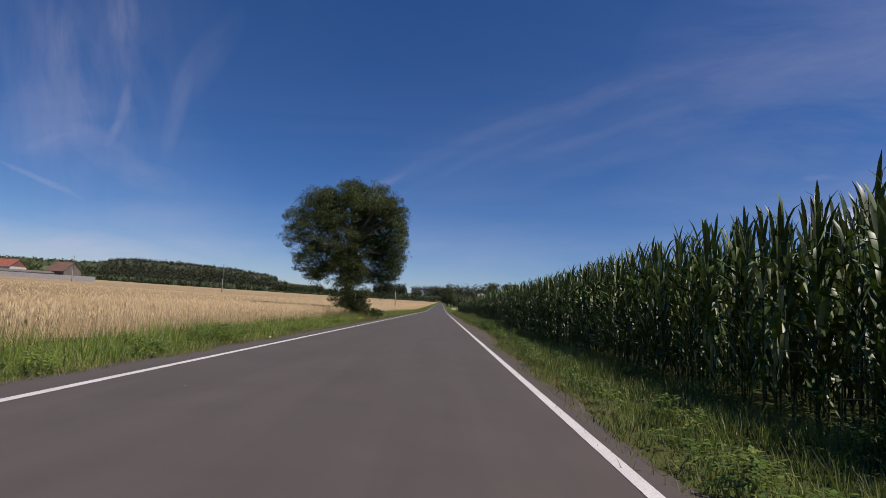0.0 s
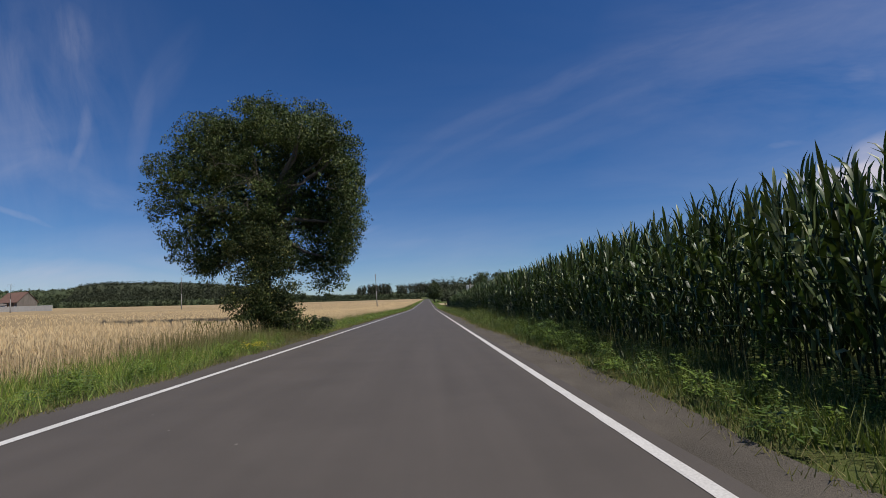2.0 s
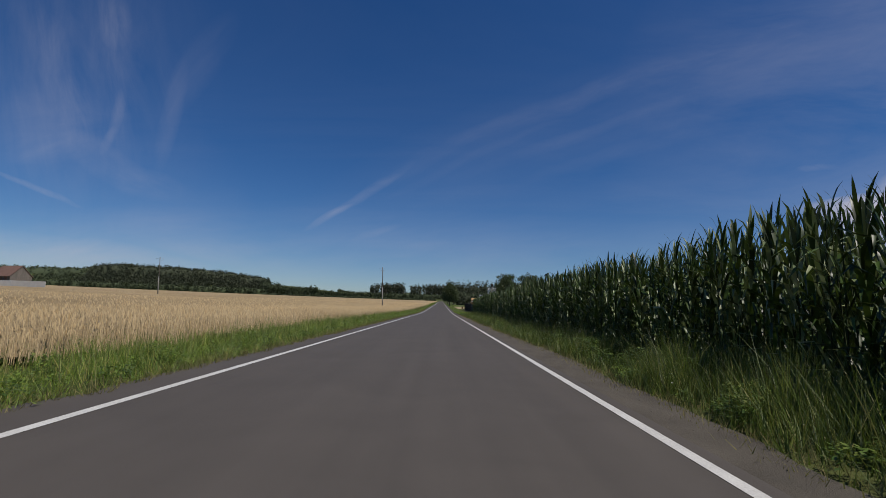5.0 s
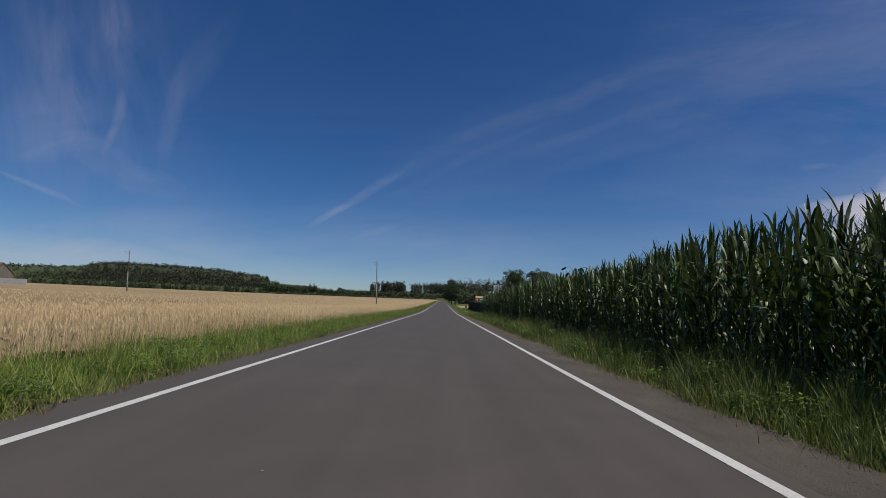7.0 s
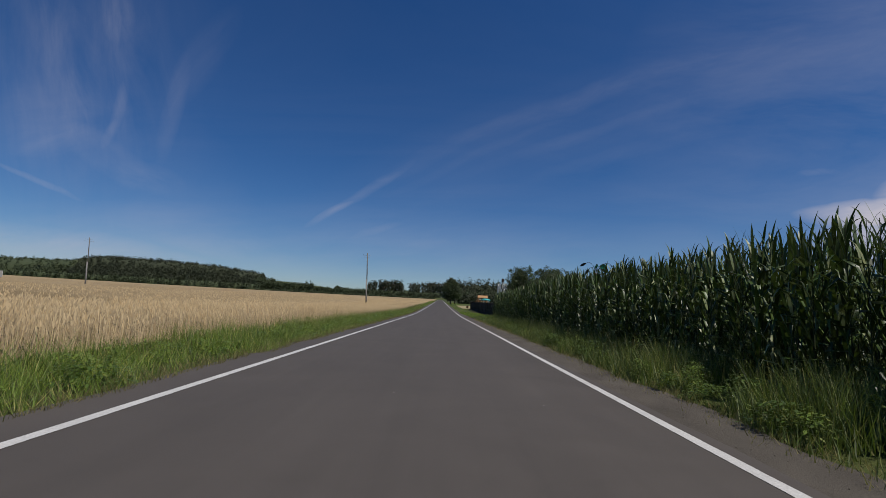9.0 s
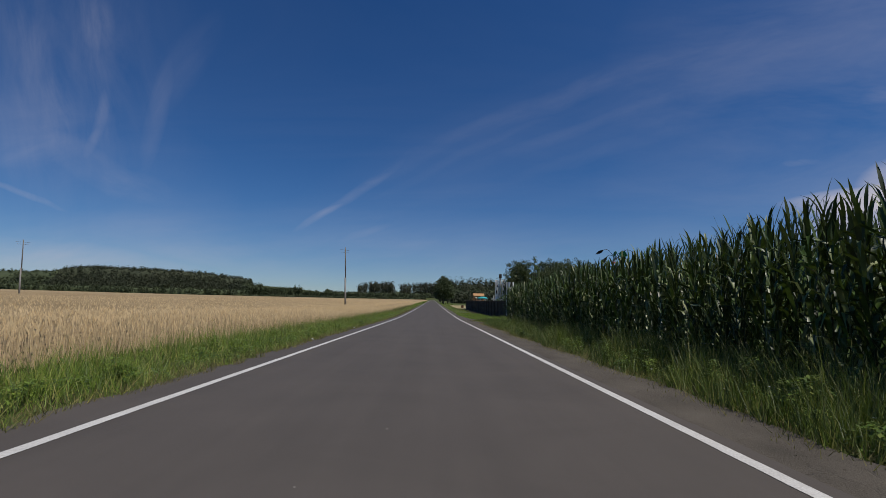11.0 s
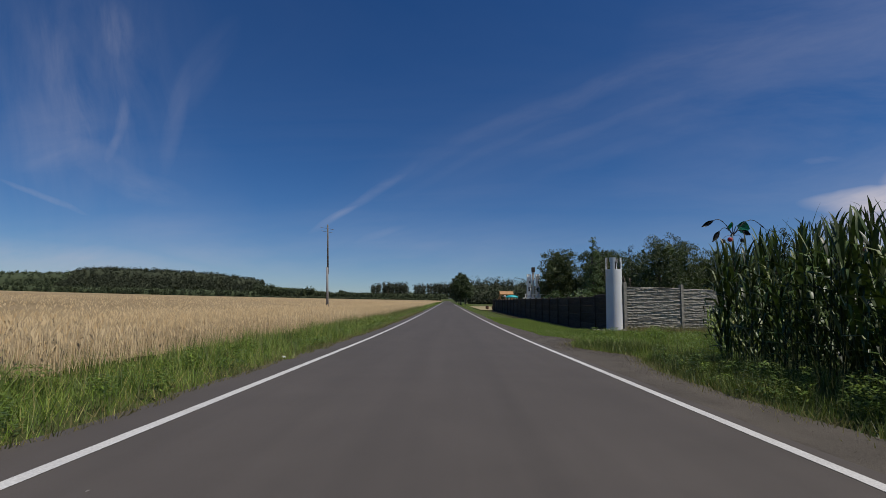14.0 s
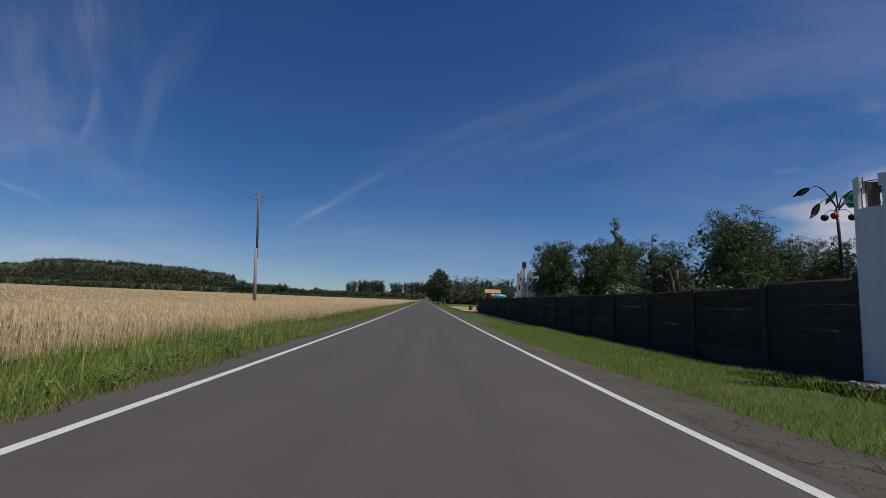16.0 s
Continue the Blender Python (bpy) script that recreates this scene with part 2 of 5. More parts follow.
SHOULDER = cracked("worn_shoulder", [(0.055, 0.047, 0.038), (0.124, 0.107, 0.087)], 3.1, (0.036, 0.031, 0.026))
PAINT = material("road_paint", [(0.426, 0.410, 0.385), (0.656, 0.640, 0.607)], 2.2, 0.6, 0.4, 150.0, 60.0, relief=0.003, coarse=0.35)
SOIL = material("soil_and_turf", [(0.047, 0.068, 0.015), (0.089, 0.098, 0.030)], 0.6, 0.95, 0.8, 14.0, 9.0, relief=0.05, gloss=0.2)
EARTH = material("bare_earth", [(0.035, 0.024, 0.015), (0.085, 0.060, 0.038)], 1.1, 0.95, 0.8, 25.0, 14.0, relief=0.03, gloss=0.2)
GRASS = material("grass", [(0.066, 0.126, 0.011), (0.215, 0.300, 0.033), (0.42, 0.37, 0.11)], 1.6, 0.55, island=0.55, leaf=0.38, fine=6.0, up_tilt=0.28, odd=0.76)
# Ranker eastern grass, its colours also darkened for the corn's shade.
RANK_SHADED = material("rank_grass_shaded", [(0.036, 0.064, 0.008), (0.135, 0.188, 0.022), (0.26, 0.24, 0.07)], 1.6, 0.55, island=0.55, leaf=0.30, fine=6.0, up_tilt=0.15)
LAWN = material("mown_grass", [(0.070, 0.140, 0.010), (0.185, 0.275, 0.022), (0.32, 0.30, 0.06)], 1.1, 0.6, island=0.45, leaf=0.40, fine=7.0, up_tilt=0.25, odd=0.8)
STRAW = material("dry_straw", [(0.272, 0.230, 0.102), (0.187, 0.162, 0.060)], 1.0, 0.8, island=0.3, leaf=0.42, fine=6.0)
WEED = material("broad_weed", [(0.040, 0.082, 0.009), (0.110, 0.172, 0.020), (0.17, 0.20, 0.035)], 2.0, 0.5, island=0.5, leaf=0.22, fine=8.0)
WHEAT = material("ripe_wheat", [(0.475, 0.352, 0.192), (0.62, 0.482, 0.288), (0.42, 0.29, 0.14)], 0.12, 0.75, island=0.38, leaf=0.45, fine=1.1, through=(0.46, 0.34, 0.18), up_tilt=0.5)
DRY_LAND = material("dry_trodden_ground", [(0.26, 0.21, 0.11), (0.36, 0.30, 0.17)], 0.3, 0.95, 0.6, 6.0, 4.0, relief=0.05, gloss=0.2)
CORN_BED = material("corn_canopy", [(0.030, 0.065, 0.016), (0.075, 0.130, 0.034)], 0.8, 0.8, 1.0, 3.0, 4.0, relief=0.2)
WHEAT_BED = material("wheat_bed", [(0.205, 0.145, 0.073), (0.43, 0.325, 0.185)], 0.08, 0.9, 1.0, 9.0, 9.0, relief=0.15, gloss=0.15, coarse=0.4)
# Odd pale leaves carry painted glints over the dark foliage.
CORN = material("corn_leaf", [(0.018, 0.040, 0.007), (0.066, 0.110, 0.020), (0.27, 0.30, 0.15)], 1.5, 0.44, island=0.62, leaf=0.13, fine=9.0, gloss=0.40, odd=0.80)
CORN_PALE = material("young_corn_leaf", [(0.15, 0.23, 0.04), (0.25, 0.31, 0.07), (0.36, 0.34, 0.11)], 1.5, 0.45, island=0.3, leaf=0.25, fine=9.0)
STALK = material("corn_stalk", [(0.025, 0.038, 0.012), (0.055, 0.066, 0.024)], 3.0, 0.7, island=0.2, fine=20.0, gloss=0.3)
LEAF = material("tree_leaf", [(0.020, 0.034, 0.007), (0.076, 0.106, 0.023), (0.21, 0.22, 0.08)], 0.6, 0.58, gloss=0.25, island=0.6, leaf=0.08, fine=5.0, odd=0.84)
# Tree leaf darkened in colour to stand in for shade under the crown.
SHADED_SHOOT = material("shaded_shoot_leaf", [(0.012, 0.021, 0.005), (0.044, 0.060, 0.013), (0.22, 0.20, 0.06)], 0.8, 0.6, gloss=0.2, island=0.6, leaf=0.06, fine=5.0, odd=0.88)
LEAF_DARK = material("garden_leaf", [(0.032, 0.053, 0.015), (0.060, 0.085, 0.027), (0.111, 0.123, 0.051)], 0.5, 0.55, island=0.4, leaf=0.2, fine=4.0)
LEAF_PALE = material("pale_leaf", [(0.07, 0.11, 0.035), (0.11, 0.155, 0.055)], 0.6, 0.5, island=0.35, leaf=0.25, fine=4.0)
LEAF_GOLD = material("yellow_green_leaf", [(0.16, 0.18, 0.025), (0.24, 0.23, 0.04)], 0.6, 0.5, island=0.35, leaf=0.25, fine=4.0)
PINE = material("far_pine", [(0.030, 0.038, 0.017), (0.045, 0.053, 0.024)], 0.03, 0.8, island=0.28, leaf=0.08, fine=0.3)
FAR_LEAF = material("far_leaf", [(0.040, 0.055, 0.022), (0.064, 0.082, 0.033)], 0.03, 0.8, island=0.28, leaf=0.08, fine=0.3)
BARK = material("bark", [(0.055, 0.045, 0.035), (0.14, 0.12, 0.095)], 3.0, 0.9, 1.0, 30.0, 25.0, stretch=(1, 1, 0.25), relief=0.02, gloss=0.2)
PINE_BARK = material("far_trunk", [(0.10, 0.075, 0.055), (0.20, 0.16, 0.12)], 1.0, 0.9, fine=5.0)
POLE_WOOD = material("weathered_pole", [(0.208, 0.196, 0.184), (0.304, 0.288, 0.272)], 2.0, 0.85, 0.5, 60.0, 40.0, stretch=(1, 1, 0.1), gloss=0.25)
POLE_TOP = material("weathered_pole_top", [(0.11, 0.098, 0.085), (0.19, 0.17, 0.15)], 2.0, 0.85, 0.5, 60.0, 40.0, stretch=(1, 1, 0.1), gloss=0.25)
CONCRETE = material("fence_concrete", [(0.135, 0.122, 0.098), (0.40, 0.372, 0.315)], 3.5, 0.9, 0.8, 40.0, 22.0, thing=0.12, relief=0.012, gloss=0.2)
# Boards of the roadside fence: much darker than the side fence's concrete.
DARK_BOARD = material("dark_concrete", [(0.030, 0.026, 0.022), (0.092, 0.078, 0.063)], 1.2, 0.9, 0.8, 40.0, 22.0, thing=0.2, relief=0.012, gloss=0.1, stretch=(0.5, 0.5, 2.0))
CONCRETE_WALL = material("pale_render", [(0.440, 0.424, 0.392), (0.560, 0.544, 0.512)], 0.5, 0.9, 0.3, 20.0, 8.0)
WHITE = material("white_render", [(0.595, 0.595, 0.586), (0.697, 0.697, 0.680)], 1.2, 0.75, 0.35, 60.0, 20.0, relief=0.006)
BLACK = material("black_iron", [(0.012, 0.012, 0.013), (0.03, 0.03, 0.03)], 6.0, 0.45, 0.2, 60.0, 40.0, metal=0.4)
GREEN_METAL = material("green_painted_metal", [(0.015, 0.22, 0.12), (0.04, 0.36, 0.21)], 3.0, 0.4, fine=20.0, gloss=0.5)
RED_PAINT = material("red_paint", [(0.30, 0.015, 0.012), (0.42, 0.03, 0.022)], 4.0, 0.35, fine=20.0)
RED_TILE = material("red_roof", [(0.23, 0.065, 0.040), (0.34, 0.11, 0.07)], 0.6, 0.85, 0.6, 6.0, 5.0, relief=0.05)
RUST_ROOF = material("rusty_roof", [(0.13, 0.070, 0.052), (0.22, 0.125, 0.09)], 0.5, 0.85, 0.6, 6.0, 5.0, relief=0.05)
PLANK = material("grey_planks", [(0.10, 0.085, 0.07), (0.19, 0.165, 0.14)], 1.0, 0.9, 0.5, 10.0, 8.0, stretch=(1, 1, 0.2))
ORANGE_WOOD = material("orange_wood", [(0.33, 0.17, 0.065), (0.46, 0.26, 0.11)], 1.5, 0.65, 0.3, 20.0, 12.0)
BROWN_WOOD = material("brown_wood", [(0.10, 0.05, 0.022), (0.20, 0.10, 0.045)], 2.0, 0.75, 0.5, 30.0, 20.0)
TEAL = material("turquoise_plastic", [(0.02, 0.36, 0.40), (0.04, 0.46, 0.50)], 1.5, 0.4, fine=12.0)
STONE = material("field_stone", [(0.18, 0.16, 0.135), (0.32, 0.30, 0.26)], 4.0, 0.9, 0.7, 30.0, 25.0, thing=0.2)
PETAL = material("white_petal", [(0.75, 0.75, 0.72), (0.82, 0.82, 0.80)], 5.0, 0.6, leaf=0.2)
YELLOW = material("yellow_petal", [(0.60, 0.46, 0.02), (0.72, 0.58, 0.04)], 5.0, 0.6, leaf=0.2)
WEED_PALE = material("pale_weed", [(0.10, 0.165, 0.022), (0.20, 0.27, 0.042)], 2.0, 0.5, island=0.4, leaf=0.3, fine=8.0)
GLASS = material("dark_window", [(0.02, 0.025, 0.03), (0.04, 0.045, 0.05)], 2.0, 0.1, gloss=0.8)

# ---- mesh helpers ----
rng = np.random.default_rng(7)


def np_mesh(name, verts, faces, mats, slots=None, smooth=False):
    """A mesh from arrays: faces is a list of index arrays, one for each number of corners."""
    me = bpy.data.meshes.new(name)
    verts = np.asarray(verts, np.float32)
    me.vertices.add(len(verts))
    me.vertices.foreach_set("co", verts.ravel())
    counts = np.concatenate([np.full(len(f), f.shape[1]) for f in faces])
    loops = np.concatenate([f.ravel() for f in faces]).astype(np.int32)
    me.loops.add(len(loops))
    me.loops.foreach_set("vertex_index", loops)
    me.polygons.add(len(counts))
    me.polygons.foreach_set("loop_start", np.concatenate([[0], np.cumsum(counts)[:-1]]).astype(np.int32))
    for m in mats:
        me.materials.append(m)
    if slots is not None:
        me.polygons.foreach_set("material_index", np.asarray(slots, np.int32))
    if smooth:
        me.polygons.foreach_set("use_smooth", np.ones(len(counts), bool))
    me.update(calc_edges=True)
    return me


def scatter(tv, tf, pos, yaw, wide, tall, lean=0.0, lean_way=None):
    """Copies of a small template, turned, scaled and leaned, as one set of arrays."""
    tv = np.asarray(tv, float)
    N, T = len(pos), len(tv)
    wide, tall, lean = np.broadcast_to(wide, N), np.broadcast_to(tall, N), np.broadcast_to(lean, N)
    c, s = np.cos(yaw)[:, None], np.sin(yaw)[:, None]
    x, y, z = tv[:, 0] * wide[:, None], tv[:, 1] * wide[:, None], tv[:, 2] * tall[:, None]
    X, Y = c * x - s * y, s * x + c * y
    if lean_way is None:
        lean_way = rng.uniform(0, 6.283, N)
    X, Y = X + np.cos(lean_way)[:, None] * lean[:, None] * z, Y + np.sin(lean_way)[:, None] * lean[:, None] * z
    v = np.stack([X + pos[:, :1], Y + pos[:, 1:2], z + pos[:, 2:3]], -1).reshape(-1, 3)
    f = (np.asarray(tf)[None] + (np.arange(N) * T)[:, None, None]).reshape(-1, np.asarray(tf).shape[1])
    return v, f


def join(parts):
    """Several (verts, faces, slot) sets as one: vertices, faces and slots."""
    vs, fs, ss, at = [], [], [], 0
    for v, f, s in parts:
        vs.append(v), fs.append(f + at), ss.append(np.full(len(f), s))
        at += len(v)
    return np.concatenate(vs), np.concatenate(fs), np.concatenate(ss)


def part(name, bm, mat, parent=None, label="", smooth=False):
    me = bpy.data.meshes.new(name)
    if smooth:
        for f in bm.faces:
            f.smooth = True
    bm.to_mesh(me)
    bm.free()
    me.materials.append(mat)
    ob = new(name, me)
    if parent:
        ob.parent = parent
    return tagged(ob, label)


def share(name, me, parent, m):
    ob = new(name, me)
    ob.parent, ob.matrix_basis = parent, m
    return ob


def empty(name, place, label, category, group="", turn=0.0):
    e = new(name)
    e.empty_display_size = 0.3
    e.matrix_basis = pose(*place, 0, 0, turn)
    return tagged(e, label, category, group)


def box(bm, x, y, z, sx, sy, sz, bevel=0.0, turn=None):
    made = bmesh.ops.create_cube(bm, size=1.0)
    vs = made["verts"]
    bmesh.ops.scale(bm, vec=(sx, sy, sz), verts=vs)
    if bevel:
        es = list({e for v in vs for e in v.link_edges})
        r = bmesh.ops.bevel(bm, geom=es, offset=bevel, segments=2, affect="EDGES", profile=0.5)
        vs = list({v for f in r["faces"] for v in f.verts} | {v for v in vs if v.is_valid})
    if turn is not None:
        bmesh.ops.transform(bm, matrix=turn, verts=vs)
    bmesh.ops.translate(bm, vec=(x, y, z), verts=vs)
    return bm


def tube(bm, points, radii, sides=7):
    """A bent, tapered tube along points, closed at its tip."""
    rings = []
    for i, (p, r) in enumerate(zip(points, radii)):
        p = Vector(p)
        a = Vector(points[min(i + 1, len(points) - 1)]) - Vector(points[max(i - 1, 0)])
        a.normalize()
        u = a.orthogonal().normalized() if abs(a.z) < 0.9 else Vector((1, 0, 0)) - a * a.x
        u.normalize()
        w = a.cross(u)
        rings.append([bm.verts.new(p + (u * math.cos(t) + w * math.sin(t)) * r) for t in [6.2832 * j / sides for j in range(sides)]])
    for a, b in zip(rings, rings[1:]):
        for j in range(sides):
            bm.faces.new((a[j], a[(j + 1) % sides], b[(j + 1) % sides], b[j]))
    bm.faces.new(rings[-1])
    bm.faces.new(list(reversed(rings[0])))
    return bm


def lathe(bm, profile, sides=32, centre=(0, 0)):
    rings = [[bm.verts.new((centre[0] + r * math.cos(6.28319 * j / sides), centre[1] + r * math.sin(6.28319 * j / sides), z)) for j in range(sides)] for r, z in profile]
    for a, b in zip(rings, rings[1:]):
        for j in range(sides):
            bm.faces.new((a[j], a[(j + 1) % sides], b[(j + 1) % sides], b[j]))
    bm.faces.new(rings[-1])
    bm.faces.new(list(reversed(rings[0])))
    return bm


HILL_X, HILL_Z = (-900, -720, -650, -535, -440, -345, -315, -270, -160, -135, 0, 400), (20, 24, 31, 30, 26, 16, 9, 0, 0, 4, 4, 5)


def ground_z(x, y):
    """The land: level by the road, rising gently ahead and to the west, with a wooded hill behind the fields."""
    x, y = np.asarray(x, float), np.asarray(y, float)
    d = np.clip(-x - 12, 0, 900)
    a = np.clip(y - 120, 0, 1500)
    verge = 0.12 * np.clip((x - 3.3) / 3.0, 0, 1) * np.clip((y - 119) / 6, 0, 1)
    verge = verge * (1 - 1.7 * np.clip((y - 129) / 4, 0, 1) * np.clip((260 - y) / 60, 0, 1))
    west = 1.2 * (1 - np.exp(-d / 50)) * np.clip((600 - y) / 350, 0, 1) + 0.00001 * d * d
    rise = np.clip((y - 930) / 90, 0, 1)
    return west + 0.0145 * a * a / (a + 22) + verge + np.interp(x, HILL_X, HILL_Z) * rise * rise * (3 - 2 * rise)


# ---- land and road ----


def sheet(name, xs, ys, mat, lift=0.0, rough=0.0, kind="structure"):
    X, Y = np.meshgrid(np.asarray(xs, float), np.asarray(ys, float))
    Z = ground_z(X, Y) + lift + rough * rng.normal(0, 1, X.shape)
    v = np.stack([X, Y, Z], -1).reshape(-1, 3)
    w, h = X.shape[1], X.shape[0]
    i = (np.arange(h - 1)[:, None] * w + np.arange(w - 1)[None]).ravel()
    f = np.stack([i, i + 1, i + w + 1, i + w], -1)
    return tagged(new(name, np_mesh(name, v, [f], [mat], smooth=True)), kind=kind)


def far_steps(near, far, step, growth):
    out, at = [], near
    while at < far:
        out.append(at)
        at += step
        step *= growth
    return out + [far]


east = far_steps(0, 2600, 3.0, 1.12)
north = far_steps(0, 3200, 4.0, 1.06)
south = [-v for v in reversed(far_steps(4, 1200, 6.0, 1.25))]
ground = sheet("ground", [-v for v in reversed(east[1:])] + east, south + north, SOIL, lift=-0.10)
tagged(ground, "dark soil and low turf under the crops", "ground")

ROAD_Y = far_steps(-60, 900, 2.0, 1.004)


def strip(name, mat, left, right, lift, label, category, crown=0.0, cols=7, ys=ROAD_Y):
    """A ribbon along the road between two edges that may waver with y."""
    vs, n_rows = [], len(ys)
    for y in ys:
        a, b = left(y), right(y)
        for j in range(cols):
            x = a + (b - a) * j / (cols - 1)
            vs.append((x, y, float(ground_z(x, y)) + lift - crown * (x / 2.9) ** 2))
    i = (np.arange(n_rows - 1)[:, None] * cols + np.arange(cols - 1)[None]).ravel()
    f = np.stack([i, i + 1, i + cols + 1, i + cols], -1)
    return tagged(new(name, np_mesh(name, vs, [f], [mat], smooth=True)), label, category, kind="structure")


def waver(y, seed, scale):
    return noise.noise(Vector((seed, y * scale, 0.0)))


def asphalt_left(y):
    return -3.28 - 0.14 * waver(y, 3.1, 0.5) - 0.16 * waver(y, 6.1, 1.7)


def asphalt_right(y):
    return 2.84 + 0.03 * waver(y, 8.1, 0.9)


def shoulder_right(y):
    wide = 0.16 + 0.58 * min(1, max(0, (y - 15) / 6)) - 0.25 * math.exp(-((y - 42) / 5) ** 2) + 0.65 * math.exp(-((y - 118.0) / 1.4) ** 2) + 0.6 * math.exp(-((y - 123.3) / 1.6) ** 2) - 0.3 * min(1, max(0, (y - 129) / 6))
    return 2.9 + wide + 0.22 * waver(y, 5.3, 0.35) + 0.1 * waver(y, 2.3, 1.3)


FINE_Y = list(np.arange(-20, 190, 0.35)) + far_steps(190, 900, 2.0, 1.05)
strip("road", ASPHALT, asphalt_left, asphalt_right, 0.0, "smooth grey-brown asphalt of a narrow country road", "road", ys=FINE_Y)
strip("shoulder", SHOULDER, lambda y: 2.78, shoulder_right, -0.012, "cracked crumbling asphalt and grit along the road", "road shoulder", cols=6, ys=FINE_Y)
for side, name in ((-1, "road_line_west"), (1, "road_line_east")):
    strip(name, PAINT, lambda y: side * 2.628 - 0.058 + 0.006 * waver(y, side, 2.7), lambda y: side * 2.628 + 0.058 + 0.006 * waver(y, side + 9.0, 3.1),
          0.004, "solid white painted edge line, slightly worn", "road marking", cols=2, ys=FINE_Y)

# ---- blades and leaves as templates ----
BLADE = ([(-0.5, 0, 0), (0.5, 0, 0), (0.42, 0.25, 0.5), (-0.42, 0.25, 0.5), (0.05, 1.0, 0.93), (-0.05, 1.0, 0.93)], [(0, 1, 2, 3), (3, 2, 4, 5)])


def blades(pos, tall, width, bend=0.35):
    """Bent grass blades: width across, bend times the height forward."""
    N = len(pos)
    tv = np.array(BLADE[0])
    yaw = rng.uniform(0, 6.283, N)
    c, s = np.cos(yaw)[:, None], np.sin(yaw)[:, None]
    b = (bend * tall * rng.uniform(0.3, 1.5, N))[:, None]
    x, y, z = tv[:, 0] * np.broadcast_to(width, N)[:, None], tv[:, 1] * b, tv[:, 2] * tall[:, None]
    v = np.stack([c * x - s * y + pos[:, :1], s * x + c * y + pos[:, 1:2], z + pos[:, 2:3]], -1).reshape(-1, 3)
    f = (np.array(BLADE[1])[None] + (np.arange(N) * 6)[:, None, None]).reshape(-1, 4)
    return v, f


def spears(pos, tall, width, lean=0.45):
    """Straight pointed blades, one triangle each, leaning every way."""
    N = len(pos)
    a, w = rng.uniform(0, 6.283, N), rng.uniform(0, 6.283, N)
    side = np.stack([np.cos(a), np.sin(a), np.zeros(N)], -1) * (np.broadcast_to(width, N) * rng.uniform(0.6, 1.3, N))[:, None] * 0.5
    out = tall * rng.uniform(0.1, 1.0, N) * lean
    tip = pos + np.stack([np.cos(w) * out, np.sin(w) * out, tall], -1)
    return np.stack([pos - side, pos + side, tip], 1).reshape(-1, 3), np.arange(3 * N).reshape(-1, 3)


def on_land(x, y, lift=0.0):
    return np.stack([x, y, ground_z(x, y) + lift], -1)


def clumped(x, y, seed, scale):
    return np.array([noise.noise(Vector((a * scale, b * scale, seed))) for a, b in zip(x, y)])


def left_edge(y):
    return np.array([asphalt_left(v) for v in y])


def right_edge(y):
    return np.array([shoulder_right(v) for v in y])


WHEAT_X = -5.35  # where the wheat begins


# the western verge: low at the asphalt, knee-high towards the wheat
def west_verge():
    N = 205000
    pick = rng.uniform(0, 1, N)
    y = np.where(pick < 0.86, rng.uniform(-1, 142, N), rng.uniform(142, 420, N))
    u = rng.uniform(0, 1, N) ** 0.9
    e = left_edge(y)
    x = e + 0.12 - u * (e - WHEAT_X + 0.45)
    k = clumped(x, y, 1.0, 0.6) + 0.9 * clumped(x, y, 7.0, 1.9)
    keep = rng.uniform(0, 1, N) < np.clip(0.5 + u * 1.6 + k, 0.12, 1)
    x, y, u, k = x[keep], y[keep], u[keep], k[keep]
    bare = (y > 32.4) & (y < 37.4) & (x > -3.95 + 0.3 * np.sin(y * 2.3))
    x, y, u, k = x[~bare], y[~bare], u[~bare], k[~bare]
    tall = (0.06 + 0.36 * np.clip(0.25 + u * 1.7, 0, 1) * (0.85 + 1.1 * k)).clip(0.04, 1) * rng.uniform(0.30, 1.08, len(x))
    far = np.clip(y / 130, 0.85, 3.2)
    sets = [(*spears(on_land(x, y, -0.03), tall, 0.0125 * far, 0.95), 0)]
    M = 30000
    y = rng.uniform(-1, 170, M)
    x = left_edge(y) + 0.14 - rng.uniform(0, 1, M) ** 2.0 * 0.55
    sets.append((*spears(on_land(x, y, -0.02), rng.uniform(0.04, 0.16, M), 0.010, 1.2), 1))
    M = 9000
    y = rng.uniform(-1, 200, M)
    x = WHEAT_X + rng.normal(0.30, 0.45, M)
    sets.append((*spears(on_land(x, y, -0.02), rng.uniform(0.30, 0.65, M), 0.010, 0.4), 1))
    M = 5000
    x, y = rng.normal(-5.6, 0.7, M), rng.normal(31.0, 2.2, M)
    sets.append((*spears(on_land(x, y, -0.02), rng.uniform(0.3, 0.8, M), 0.010, 0.5), 1))
    M = 3000
    x, y = rng.normal(-4.7, 0.7, M), rng.normal(35.4, 1.0, M)
    sets.append((*spears(on_land(x, y, -0.02), rng.uniform(0.12, 0.5, M), 0.010, 0.9), 1))
    v, f, s = join(sets)
    tagged(new("verge_grass", np_mesh("verge_grass", v, [f], [GRASS, STRAW], s)), "lush green roadside grass with straw-coloured tufts beside the wheat", "grass", kind="stuff")


west_verge()

CORN_X, CORN_END = 5.60, 116.7


